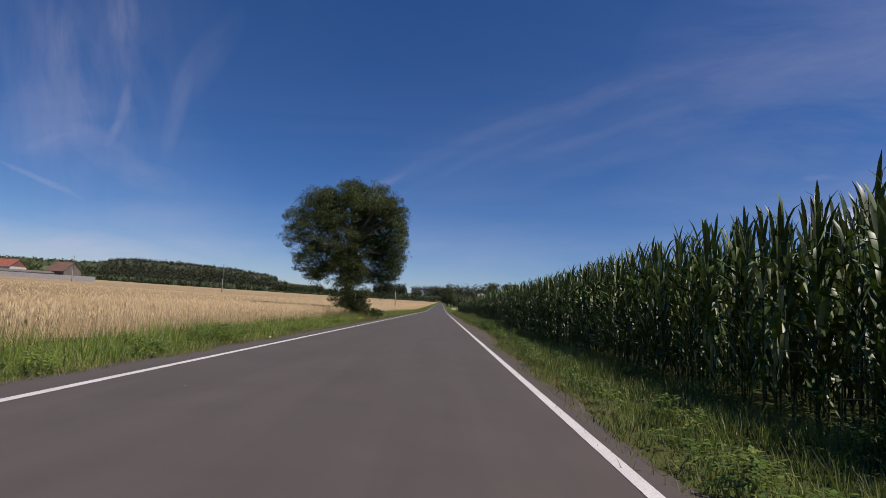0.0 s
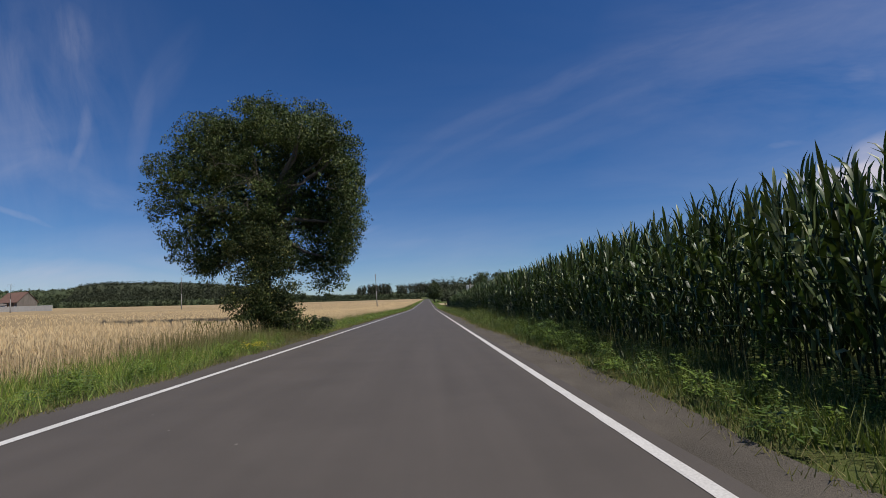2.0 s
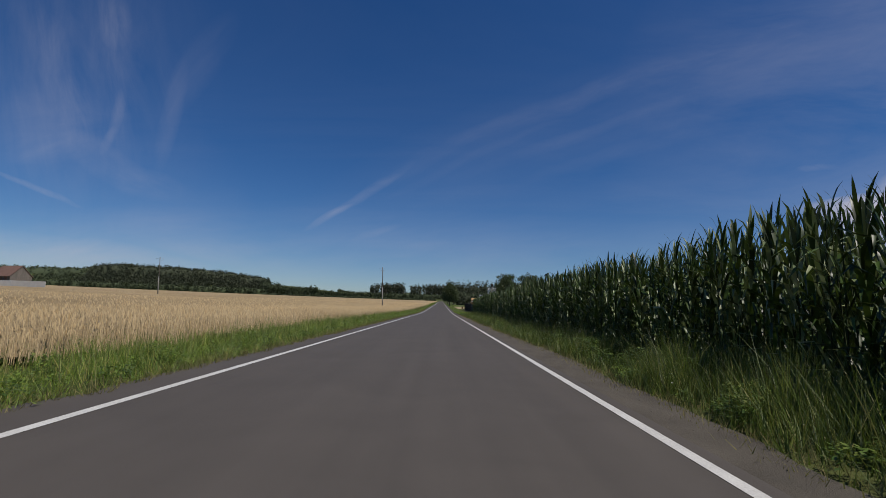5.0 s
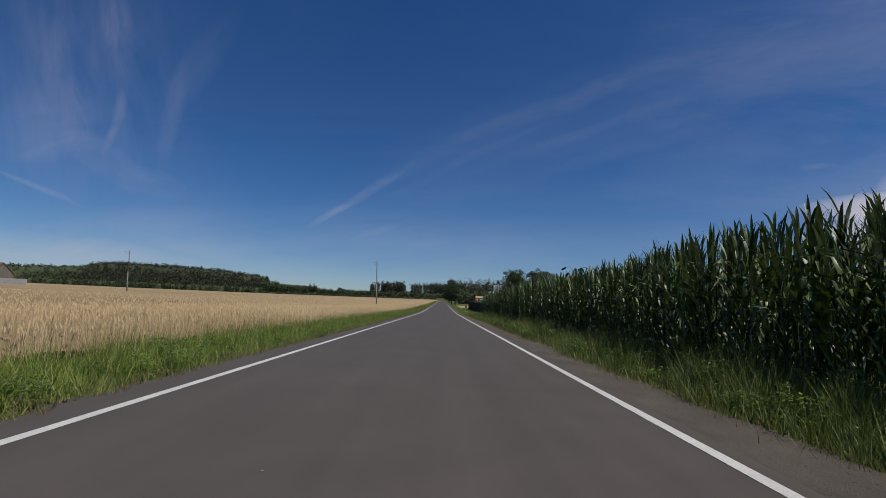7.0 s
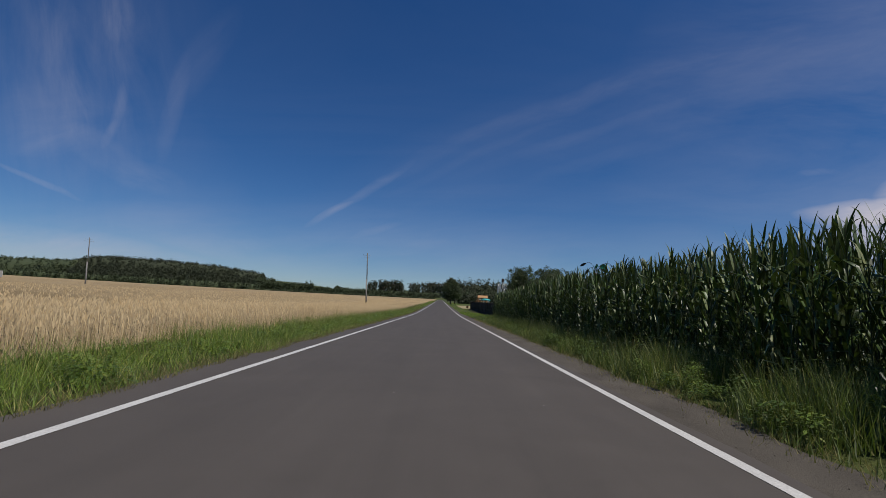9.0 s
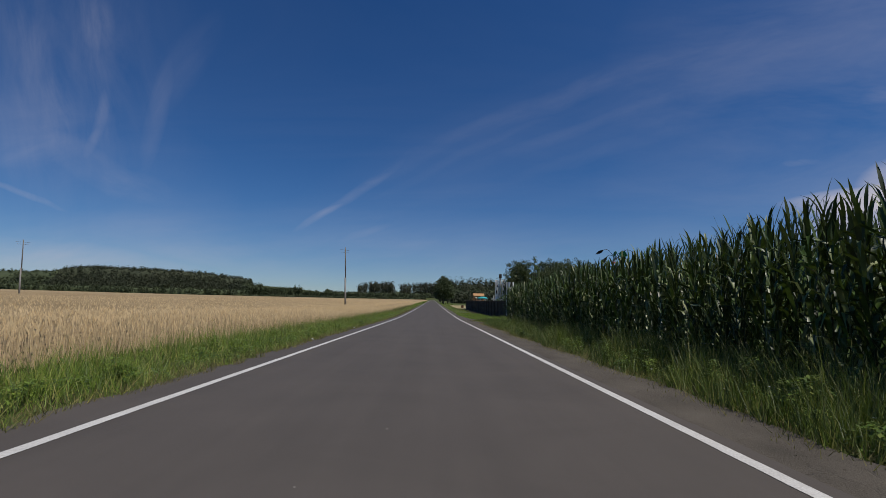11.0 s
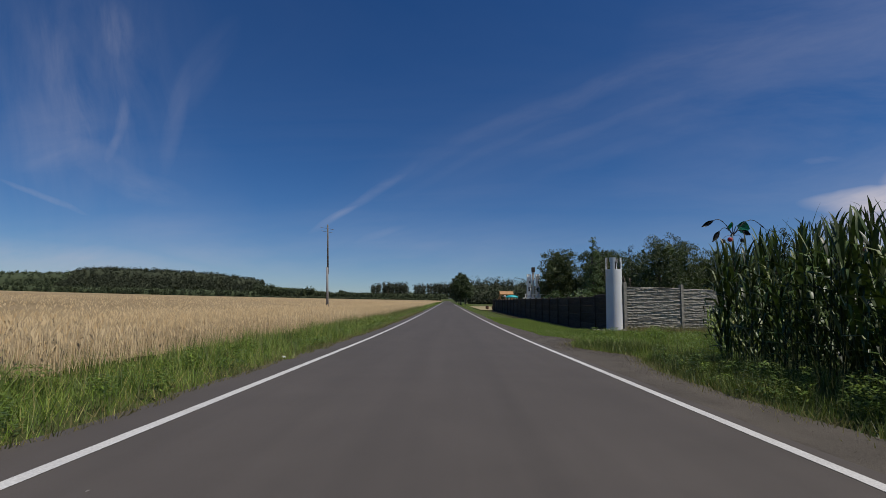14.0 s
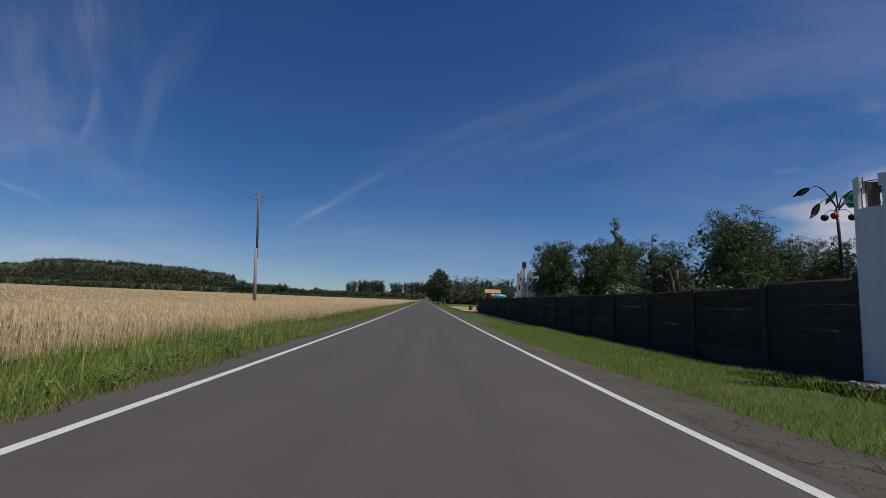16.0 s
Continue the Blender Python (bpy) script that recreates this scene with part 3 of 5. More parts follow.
def east_verge():
    N = 195000
    y = rng.uniform(-1, 121, N)
    e = right_edge(y)
    u = rng.uniform(0, 1, N) ** 0.95
    x = e - 0.06 + u * (CORN_X + 0.1 - e)
    k = clumped(x, y, 4.0, 0.55) + 1.0 * clumped(x, y, 9.0, 1.8)
    keep = rng.uniform(0, 1, N) < np.clip(0.42 + u * 1.5 + k, 0.10, 1)
    x, y, u, k = x[keep], y[keep], u[keep], k[keep]
    rank = np.clip((y - 22) / 25, 0, 1) * np.clip((114 - y) / 8, 0.15, 1)  # taller and ranker further on
    tall = (0.05 + (0.14 + 0.30 * rank) * np.clip(0.35 + u * 2.0, 0, 1) * (0.85 + 1.1 * k)).clip(0.04, 1) * rng.uniform(0.45, 1.3, len(x))
    sets = [(*spears(on_land(x, y, -0.03), tall, 0.0135, 0.7), 0)]
    arch = rng.uniform(0, 1, len(x)) < 0.10
    v, f = blades(on_land(x[arch], y[arch], -0.03), tall[arch] * 1.1, 0.007, 0.8)
    sets.append((v, np.concatenate([f[:, [0, 1, 2]], f[:, [0, 2, 3]]]), 0))
    M = 22000
    y = rng.uniform(-1, 124, M)
    x = right_edge(y) + rng.normal(0.06, 0.17, M)
    sets.append((*spears(on_land(x, y, -0.02), rng.uniform(0.03, 0.13, M), 0.010, 1.2), 1))
    M = 1800
    y = rng.uniform(20, 117, M)
    x = rng.uniform(4.3, CORN_X, M)
    sets.append((*spears(on_land(x, y, -0.02), rng.uniform(0.5, 0.95, M), 0.008, 0.35), 1))
    v, f, s = join(sets)
    tagged(new("verge_grass", np_mesh("verge_grass", v, [f], [RANK_SHADED, STRAW], s)), "green roadside grass with yellowed edge beside the corn", "grass", kind="stuff")
    # the mown strip before the fence and on from it
    N = 160000
    pick = rng.uniform(0, 1, N)
    y = np.where(pick < 0.8, rng.uniform(117, 150, N), rng.uniform(150, 330, N))
    e = right_edge(y)
    wide = np.where(y < 130, 15.0, 7.9) - e
    x = e + rng.uniform(0, 1, N) ** np.where(y < 130, 1.4, 1.0) * wide
    # Grass is cut back from the fence for the dark shade strip.
    keep = ~((y > 128.4) & (x > 6.98 - 0.45 * np.clip((135 - y) / 5, 0, 1) + 0.12 * np.sin(y * 1.7) + rng.normal(0, 0.08, N)) & (y < 189)) & (x < 6.2 + np.clip(y - 117, 0, 30) * 1.2) & ~((y > 127.7) & (y < 130) & (x > 6.7) & (rng.uniform(0, 1, N) < 0.93))
    x, y = x[keep], y[keep]
    k = clumped(x, y, 2.0, 0.8) + 0.8 * clumped(x, y, 5.0, 2.6)
    v1, f1 = spears(on_land(x, y, -0.02), (0.075 + 0.04 * k).clip(0.03, 1) * rng.uniform(0.5, 1.3, len(x)) * np.where(y < 127.5, 1.2 + 0.9 * np.clip(x - 4.3, 0, 1), 1), 0.008 * np.clip(y / 130, 1, 2.5), 1.1)
    tagged(new("mown_verge", np_mesh("mown_verge", v1, [f1], [LAWN])), "short bright green grass strip before the concrete fence", "grass", kind="stuff")


east_verge()


def weed_mesh(name, n_leaves, spread, tall):
    tv, tf = [], []
    for i in range(n_leaves):
        a, r, z = rng.uniform(0, 6.283), spread * rng.uniform(0.1, 1) ** 0.7, tall * rng.uniform(0.1, 1)
        r *= 1.15 - 0.6 * z / tall
        s, t = rng.uniform(0.014, 0.036), rng.uniform(-0.5, 0.5)
        c = np.array([r * math.cos(a), r * math.sin(a), z])
        d = np.array([math.cos(a + t), math.sin(a + t), rng.uniform(-0.5, 0.4)])
        w = np.array([-d[1], d[0], 0]) * s * 0.55
        at = len(tv)
        tv += [c - d * s, c + w, c + d * s * 1.2, c - w]
        tf.append((at, at + 1, at + 2, at + 3))
    return np.array(tv), np.array(tf)


def weed_patch(name, places, label, mat=WEED):
    sets = []
    for x, y, spread, tall in places:
        v, f = weed_mesh(name, int(560 * spread * tall / 0.2), spread, tall)
        sets.append((v + np.array([x, y, float(ground_z(x, y))]), f, 0))
    v, f, s = join(sets)
    return tagged(new(name, np_mesh(name, v, [f], [mat], s)), label, "weed", kind="stuff")


weed_patch("broadleaf_weeds", [(-3.45, 29.7, 0.3, 0.2), (-3.95, 10.8, 0.35, 0.30), (-4.1, 11.4, 0.4, 0.36), (-3.95, 12.1, 0.4, 0.38), (-4.2, 12.8, 0.45, 0.34), (-4.0, 13.6, 0.4, 0.30), (-3.8, 11.3, 0.3, 0.24), (-4.1, 24, 0.4, 0.3),
                               (-4.3, 44, 0.5, 0.35), (-4.2, 63, 0.4, 0.4), (-4.4, 84, 0.4, 0.35), (-4.3, 103, 0.5, 0.3)] + [(-3.55 - abs(rng.normal(0, 0.5)), y + rng.uniform(-0.8, 0.8), rng.uniform(0.25, 0.6), rng.uniform(0.10, 0.22)) for y in np.arange(2, 135, 1.9)], "clump of broad-leaved green weeds in the verge")
weed_patch("low_weeds", [(rng.uniform(4.6, 9.5), rng.uniform(118.5, 127), rng.uniform(0.15, 0.4), rng.uniform(0.12, 0.34)) for _ in range(46)], "tufts of broad green weeds before the side fence", WEED_PALE)
M = 5000
x = rng.uniform(8.0, 16.0, M)
y = 129.1 + np.clip(x - 11, 0, 9) * 0.42 - np.abs(rng.normal(0, 0.45, M))
v, f = spears(on_land(x, y, -0.02), rng.uniform(0.08, 0.34, M), 0.011, 0.9)
tagged(new("dry_grass", np_mesh("dry_grass", v, [f], [STRAW])), "dry straw-coloured grass along the foot of the side fence", "grass", kind="stuff")
weed_patch("low_weeds", [(-3.5 - 1.5 * rng.uniform(0, 1) ** 1.2, y + rng.uniform(-0.5, 0.5), rng.uniform(0.12, 0.34), rng.uniform(0.12, 0.34)) for y in np.arange(1, 140, 0.4)], "low pale green weeds in tufts among the grass", WEED_PALE)
weed_patch("low_weeds", [(float(shoulder_right(y)) + 0.15 + 0.7 * rng.uniform(0, 1), y + rng.uniform(-0.5, 0.5), rng.uniform(0.12, 0.34), rng.uniform(0.10, 0.30)) for y in np.arange(1, 117, 0.5)], "low green weeds along the crumbling shoulder")
weed_patch("low_weeds", [(float(shoulder_right(y)) + 0.2 + 1.2 * rng.uniform(0, 1), y + rng.uniform(-0.5, 0.5), rng.uniform(0.12, 0.3), rng.uniform(0.15, 0.42)) for y in np.arange(20, 117, 0.7)], "pale yellowish weeds among the grass beside the corn", WEED_PALE)
weed_patch("broadleaf_weeds", [(4.3 + 0.4 * math.sin(i * 2.1), 27.2 + 0.22 * i, rng.uniform(0.22, 0.36), rng.uniform(0.32, 0.62)) for i in range(26)]
           + [(4.4 + rng.normal(0, 0.25), y, rng.uniform(0.25, 0.45), rng.uniform(0.25, 0.5)) for y in np.arange(36, 116, 1.5)]
           + [(5.15 + rng.normal(0, 0.2), y, rng.uniform(0.25, 0.45), rng.uniform(0.25, 0.5)) for y in np.arange(0.5, 116, 1.3)], "dark leafy nettles and weeds at the foot of the corn")


def flowers(name, mat, places, size, label):
    tv = [(math.cos(a) * (1 if i % 2 else 0.45), math.sin(a) * (1 if i % 2 else 0.45), 0.25 if i % 2 else 0.0) for i, a in enumerate(np.arange(10) * 0.6283)]
    v, f = scatter(tv, [tuple(range(10))], np.array(places), rng.uniform(0, 6, len(places)), size, size)
    tagged(new(name, np_mesh(name, v, [f], [mat])), label, "flower", kind="stuff")


fy = rng.uniform(30, 112, 90)
flowers("daisies", PETAL, on_land(right_edge(fy) + rng.uniform(0.1, 0.9, 90), fy, 0.16) + rng.normal(0, 0.05, (90, 3)), 0.022, "small white wild daisies in the verge grass")
flowers("yellow_flowers", YELLOW, on_land(rng.normal(-3.42, 0.12, 90), rng.normal(29.7, 0.38, 90), 0.19) + rng.normal(0, 0.045, (90, 3)), 0.034, "patch of small yellow wildflowers by the tree")

# ---- wheat ----


def wheat_field():
    # a close stand of straw: its matted body, and single stems with ears over it
    xs = [-5.85, -6.25, -6.8, -7.6, -8.5, -10, -12, -15, -19, -25, -33, -45, -60, -80, -110, -150, -200, -270, -360, -480, -620, -760]
    ys = far_steps(-12, 872, 0.9, 1.012)
    X, Y = np.meshgrid(np.array(xs), np.array(ys))
    Z = ground_z(X, Y) + 0.47 + 0.04 * rng.normal(0, 1, X.shape) + np.where(X < -16, 0.12, 0.0)
    Z[:, 0] -= 0.42
    Z[:, 1] -= 0.12
    Z[:, 2] -= 0.04
    X = X + rng.normal(0, 0.08, X.shape)
    w, h = X.shape[1], X.shape[0]
    i = (np.arange(h - 1)[:, None] * w + np.arange(w - 1)[None]).ravel()
    bed = (np.stack([X, Y, Z], -1).reshape(-1, 3), np.stack([i + w, i + w + 1, i + 1, i], -1), 1)
    stem = ([(-0.0035, 0, 0.15), (0.0035, 0, 0.15), (0.0025, 0, 0.95), (-0.0025, 0, 0.95), (-0.007, 0, 0.91), (0.007, 0, 0.91), (0.008, 0.018, 0.99), (-0.008, 0.018, 0.99), (0.004, 0.055, 1.07), (-0.004, 0.055, 1.07)],
            [(0, 1, 2, 3), (4, 5, 6, 7), (7, 6, 8, 9)])
    sets = [bed]
    N = 52000
    y = np.where(rng.uniform(0, 1, N) < 0.85, rng.uniform(-3, 150, N), rng.uniform(150, 300, N))
    x = WHEAT_X - rng.uniform(0, 1, N) ** 1.5 * 9.0 + 0.12 + 0.3 * clumped(np.zeros(N), y, 3.0, 0.4)
    v, f = scatter(*stem, on_land(x, y), rng.uniform(0.0, 1.3, N), rng.uniform(0.9, 1.4, N), rng.uniform(0.50, 0.74, N) - 0.16 * np.clip((x - WHEAT_X + 0.35) / 0.5, 0, 1) * rng.uniform(0, 1, N), rng.uniform(0, 0.25, N))
    sets.append((v, f, 0))
    N = 45000
    x = -8 - rng.uniform(0, 1, N) ** 1.5 * 45
    y = rng.uniform(-4, 300, N)
    tuft = [(a[0] * 1.5, a[1] * 1.5, a[2]) for a in stem[0]][4:]
    v, f = scatter(tuft, [(0, 1, 2, 3), (3, 2, 4, 5)], on_land(x, y), rng.uniform(0.0, 1.3, N), rng.uniform(1, 2, N), rng.uniform(0.60, 0.76, N), rng.uniform(0, 0.2, N))
    sets.append((v, f, 0))
    v, f, s = join(sets)
    tagged(new("wheat_field", np_mesh("wheat_field", v, [f], [WHEAT, WHEAT_BED], s)), "ripe golden wheat standing close together, ears bent", "wheat field", kind="stuff")


wheat_field()

# ---- corn ----


def kink(t, segs):
    """How much of a leaf's bend lies at t: it rises, folds over and hangs."""
    w = [0.05 + math.exp(-((j / segs - 0.42) / 0.17) ** 2) for j in range(segs + 1)]
    return (0.05 + math.exp(-((t - 0.42) / 0.17) ** 2)) / sum(w)


def corn_template(leaves, tall, segs, seed, cross=True):
    """One plant: a tapering stalk and arching leaves on alternate sides, the top ones upright."""
    r = np.random.default_rng(seed)
    tv, tf, ts = [], [], []
    for (z0, z1), (r0, r1) in (((0, tall * 0.5), (0.014, 0.011)), ((tall * 0.5, tall * 0.9), (0.011, 0.005))):
        at = len(tv)
        for z, q in ((z0, r0), (z1, r1)):
            tv += [(q, 0, z), (-q / 2, q * 0.87, z), (-q / 2, -q * 0.87, z)]
        for j in range(3):
            tf.append((at + j, at + (j + 1) % 3, at + 3 + (j + 1) % 3, at + 3 + j)), ts.append(1)
    turn = r.uniform(0, 6.28)
    for i in range(leaves):
        u = (i + 0.6) / leaves
        z = tall * (0.03 + 0.83 * u)
        a = turn + (i % 2) * math.pi + r.normal(0, 0.35)
        long = (0.55 + 0.40 * math.sin(math.pi * min(1, 0.25 + u * 0.75))) * r.uniform(0.85, 1.15)
        rise = (1.05 + 0.40 * u) if u < 0.72 else r.uniform(1.22, 1.48)
        droop = (3.3 - 0.9 * u) * r.uniform(0.75, 1.2) if u < 0.72 else r.uniform(0.1, 0.85)
        long *= 0.9 if u < 0.72 else 0.75
        wide = 0.078 * (0.75 + 0.4 * math.sin(math.pi * u))
        d, up, p = 0.0, rise, np.array([0.0, z])
        side = np.array([-math.sin(a), math.cos(a)])
        tw = r.normal(0, 0.5)
        rows = []
        for j in range(segs + 1):
            t = j / segs
            w = wide * (0.35 + 1.9 * t - 2.25 * t * t) if t < 1 else 0.002
            c = np.array([p[0] * math.cos(a), p[0] * math.sin(a), p[1]])
            dz = math.sin(tw * t) * w * 0.5
            s3 = np.array([side[0] * w / 2, side[1] * w / 2, dz])
            rows.append((c - s3, c - np.array([0, 0, w * 0.18 if cross else 0]), c + s3))
            p = p + long / segs * np.array([math.cos(up), math.sin(up)])
            up -= droop * kink(t, segs)
        at = len(tv)
        if cross:
            for row in rows:
                tv += list(row)
            for j in range(segs):
                b = at + 3 * j
                tf += [(b, b + 1, b + 4, b + 3), (b + 1, b + 2, b + 5, b + 4)]
                ts += [0, 0]
        else:
            for row in rows:
                tv += [row[0], row[2]]
            for j in range(segs):
                b = at + 2 * j
                tf.append((b, b + 1, b + 3, b + 2)), ts.append(0)
    return np.array(tv), np.array(tf), np.array(ts)


def stand(templates, pos, tall, lean=0.07):
    pick = rng.integers(0, len(templates), len(pos))
    vs, fs, ss, at = [], [], [], 0
    for i, (tv, tf, ts) in enumerate(templates):
        m = pick == i
        if not m.any():
            continue
        v, f = scatter(tv, tf, pos[m], rng.uniform(0, 6.283, m.sum()), tall[m] ** 0.5, tall[m], rng.uniform(0, lean, m.sum()))
        vs.append(v), fs.append(f + at), ss.append(np.tile(ts, m.sum()))
        at += len(v)
    return np.concatenate(vs), np.concatenate(fs), np.concatenate(ss)


CORN_TALL = 2.82
near_corn = [corn_template(17, CORN_TALL, 4, 40 + i) for i in range(7)]
mid_corn = [corn_template(13, CORN_TALL, 3, 70 + i, cross=False) for i in range(5)]
far_corn = [corn_template(5, CORN_TALL, 2, 90 + i, cross=False) for i in range(4)]


def corn_rows(rows, step, y0, y1):
    pos = []
    for r in rows:
        y = np.arange(y0, y1, step) + rng.uniform(-0.05, 0.05, len(np.arange(y0, y1, step)))
        x = CORN_X + 0.72 * r + rng.normal(0, 0.05, len(y))
        pos.append(np.stack([x, y], -1))
    p = np.concatenate(pos)
    q = on_land(p[:, 0], p[:, 1], -0.05)
    high = 1.0 - 0.05 * np.clip((q[:, 1] - 88) / 14, 0, 1) + 0.05 * clumped(q[:, 0], q[:, 1], 6.0, 0.25) + rng.normal(0, 0.020, len(q))
    return q, np.clip(high, 0.86, 1.07)


sets = []
for temps, rows, step in ((near_corn, (0,), 0.13), (mid_corn, (1, 2), 0.13), (mid_corn, (3, 4, 5), 0.17), (far_corn, range(6, 19), 0.8)):
    q, high = corn_rows(rows, step, -3, CORN_END)
    if temps is not far_corn:
        q = q[rng.uniform(0, 1, len(q)) < 0.97]
        high = high[:len(q)]
    sets.append(stand(temps, q, high))
at, vs, fs, ss = 0, [], [], []
for v, f, s in sets:
    vs.append(v), fs.append(f + at), ss.append(s)
    at += len(v)
# the closed leaf roof of the field's inside
gx, gy = np.meshgrid(np.arange(11.0, 150.0, 2.5), np.arange(-40.0, 117.0, 2.5))
gz = ground_z(gx, gy) + 1.95 + rng.normal(0, 0.12, gx.shape)
gw = gx.shape[1]
gi = (np.arange(gx.shape[0] - 1)[:, None] * gw + np.arange(gw - 1)[None]).ravel()
vs.append(np.stack([gx, gy, gz], -1).reshape(-1, 3)), fs.append(np.stack([gi, gi + 1, gi + gw + 1, gi + gw], -1) + at), ss.append(np.full(len(gi), 2))
tagged(new("corn_field", np_mesh("corn_field", np.concatenate(vs), [np.concatenate(fs)], [CORN, STALK, CORN_BED], np.concatenate(ss))),
       "tall dense green corn plants with glossy arching leaves", "corn field", kind="stuff")

# the corner of the field by the fence: shorter, yellowing plants
N = 430
y = rng.uniform(CORN_END - 0.2, 127.0, N)
inner = rng.uniform(0, 1, N) ** 1.2
x = 6.1 + (y - CORN_END) * 0.45 + inner * 7.5
q = on_land(x, y, -0.03)
v, f, s = stand([corn_template(9, CORN_TALL, 4, 120 + i) for i in range(4)], q, (0.40 + 0.22 * inner + 0.25 * np.clip((120 - y) / 3, 0, 1)) * rng.uniform(0.8, 1.15, N))
tagged(new("young_corn", np_mesh("young_corn", v, [f], [CORN_PALE, STALK], s)), "shorter yellowish-green corn at the edge of the field", "corn", kind="stuff")

# ---- trees ----


def leaf_cloud(centres, radii, per, size, flat=0.75, droop=0.0):
    """Many small pointed leaves round each clump centre."""
    n_c = len(centres)
    c = np.repeat(centres, per, 0)
    r = np.repeat(np.asarray(radii), per)
    d = rng.normal(0, 1, (len(c), 3))
    d /= np.linalg.norm(d, axis=1)[:, None]
    p = c + d * (r * rng.uniform(0.15, 1, len(c)) ** 0.5)[:, None] * np.array([1, 1, flat])
    a = rng.normal(0, 1, (len(c), 3))
    a[:, 2] -= droop
    a /= np.linalg.norm(a, axis=1)[:, None]
    b = np.cross(a, rng.normal(0, 1, (len(c), 3)))
    b /= np.linalg.norm(b, axis=1)[:, None] + 1e-6
    s = (size * rng.uniform(0.6, 1.35, len(c)))[:, None]
    v = np.stack([p - a * s, p + b * s * 0.48, p + a * s, p - b * s * 0.48], 1).reshape(-1, 3)
    f = np.arange(len(v)).reshape(-1, 4)
    return v, f


def in_blobs(blobs, count, shell=0.55):
    """Points spread through ellipsoids, mostly near their outside."""
    vol = np.array([b[3] * b[4] * b[5] for b in blobs]) ** 0.75
    pick = rng.choice(len(blobs), count, p=vol / vol.sum())
    B = np.array(blobs)[pick]
    d = rng.normal(0, 1, (count, 3))
    d /= np.linalg.norm(d, axis=1)[:, None]
    r = rng.uniform(shell, 1.0, count)[:, None]
    return B[:, :3] + d * r * B[:, 3:6]


def tree(name, place, blobs, clumps, per, leaf, mat, trunk_r, label, category="tree", clump_r=0.45, limbs=9, droop=0.3, group="", shell=0.55, bark=None, trunk_top=None, heart=0, hollow=None):
    bark = bark or BARK
    t = empty(name, place, label, category, group)
    top = max(b[2] for b in blobs)
    high = trunk_top or top
    bend = [rng.normal(0, trunk_r * 0.5) for _ in range(6)]
    pts = [(bend[i] * i * 0.4, bend[5 - i] * i * 0.3, high * i / 5 - 0.1) for i in range(6)]
    part("trunk", tube(bmesh.new(), pts, [trunk_r * (1.35 if i == 0 else 1 - 0.16 * i) for i in range(6)], 9), bark, t, smooth=True)
    centres = in_blobs(blobs, clumps, shell)
    if hollow:
        centres = centres[(((centres - np.array(hollow[:3])) / np.array(hollow[3:])) ** 2).sum(1) > 1]
        clumps = len(centres)
    ends = centres[rng.choice(len(centres), min(limbs, len(centres)), replace=False)]
    for e in ends:
        k = rng.uniform(0.2, 0.75)
        a = np.array(pts[2]) * (1 - k) + np.array(pts[4]) * k if e[2] > pts[2][2] else np.array(pts[1]) * (1 - k) + np.array(pts[3]) * k
        m1 = a * 0.62 + e * 0.38 + rng.normal(0, 0.06, 3) * high * 0.4 + np.array([0, 0, high * 0.05])
        m2 = a * 0.3 + e * 0.7 + rng.normal(0, 0.04, 3) * high * 0.4
        part("limb", tube(bmesh.new(), [tuple(a), tuple(m1), tuple(m2), tuple(e)], [trunk_r * q for q in (0.45, 0.28, 0.16, 0.06)], 6), bark, t, smooth=True)
    v, f = leaf_cloud(centres, rng.uniform(0.6, 1.3, clumps) * clump_r, per, leaf, droop=droop)
    if heart:
        f = np.concatenate([f[:, [0, 1, 2]], f[:, [0, 2, 3]]]) if leaf < 0.08 else f[:, :3]
        c2 = in_blobs([(*q[:3], q[3] * 0.78, q[4] * 0.78, q[5] * 0.78) for q in blobs], heart, 0.2)
        v2, f2 = leaf_cloud(c2, np.full(heart, clump_r * 0.5), 1, leaf * 2.3)
        f = np.concatenate([f, f2[:, [0, 1, 2]] + len(v), f2[:, [0, 2, 3]] + len(v)])
        v = np.concatenate([v, v2])
    crown = new("crown", np_mesh("crown", v, [f], [mat]))
    crown.parent = t
    return t


TREE_AT = (-6.1, 38.6, 0.0)
roadside = tree("roadside_tree", TREE_AT,
                [(-0.6, 0.9, 8.3, 3.7, 3.0, 1.9), (-3.3, 0.9, 6.8, 2.5, 2.4, 2.4), (2.3, 0.9, 7.1, 2.2, 2.0, 2.6), (-0.6, 0.0, 5.7, 2.7, 2.3, 2.3), (-2.8, 0.6, 4.3, 2.0, 1.8, 1.6),
                 (2.4, 0.9, 4.5, 1.5, 1.4, 2.3), (0.4, 0.8, 9.7, 2.8, 2.1, 1.1), (-2.6, 0.8, 9.1, 2.1, 1.8, 1.1), (-0.2, -0.3, 3.9, 1.4, 1.3, 1.6), (2.3, -0.3, 8.7, 1.8, 1.9, 1.1), (2.6, 0.4, 2.8, 1.0, 1.0, 1.2),
                 (-2.3, 0.3, 3.2, 1.1, 1.0, 0.9), (0.9, 0.2, 3.4, 0.7, 0.8, 1.2), (3.9, -0.6, 6.3, 0.7, 1.3, 2.4), (3.5, -0.2, 4.2, 0.7, 1.0, 1.8), (2.3, 2.0, 5.8, 1.7, 0.9, 3.0)],
                1330, 128, 0.051, LEAF, 0.36, "old broad-crowned roadside tree with drooping grey-green leaves", clump_r=0.46, limbs=40, droop=0.9, shell=0.5, trunk_top=7.4, heart=7500,
                hollow=(2.35, -1.6, 5.4, 0.95, 2.5, 2.9))

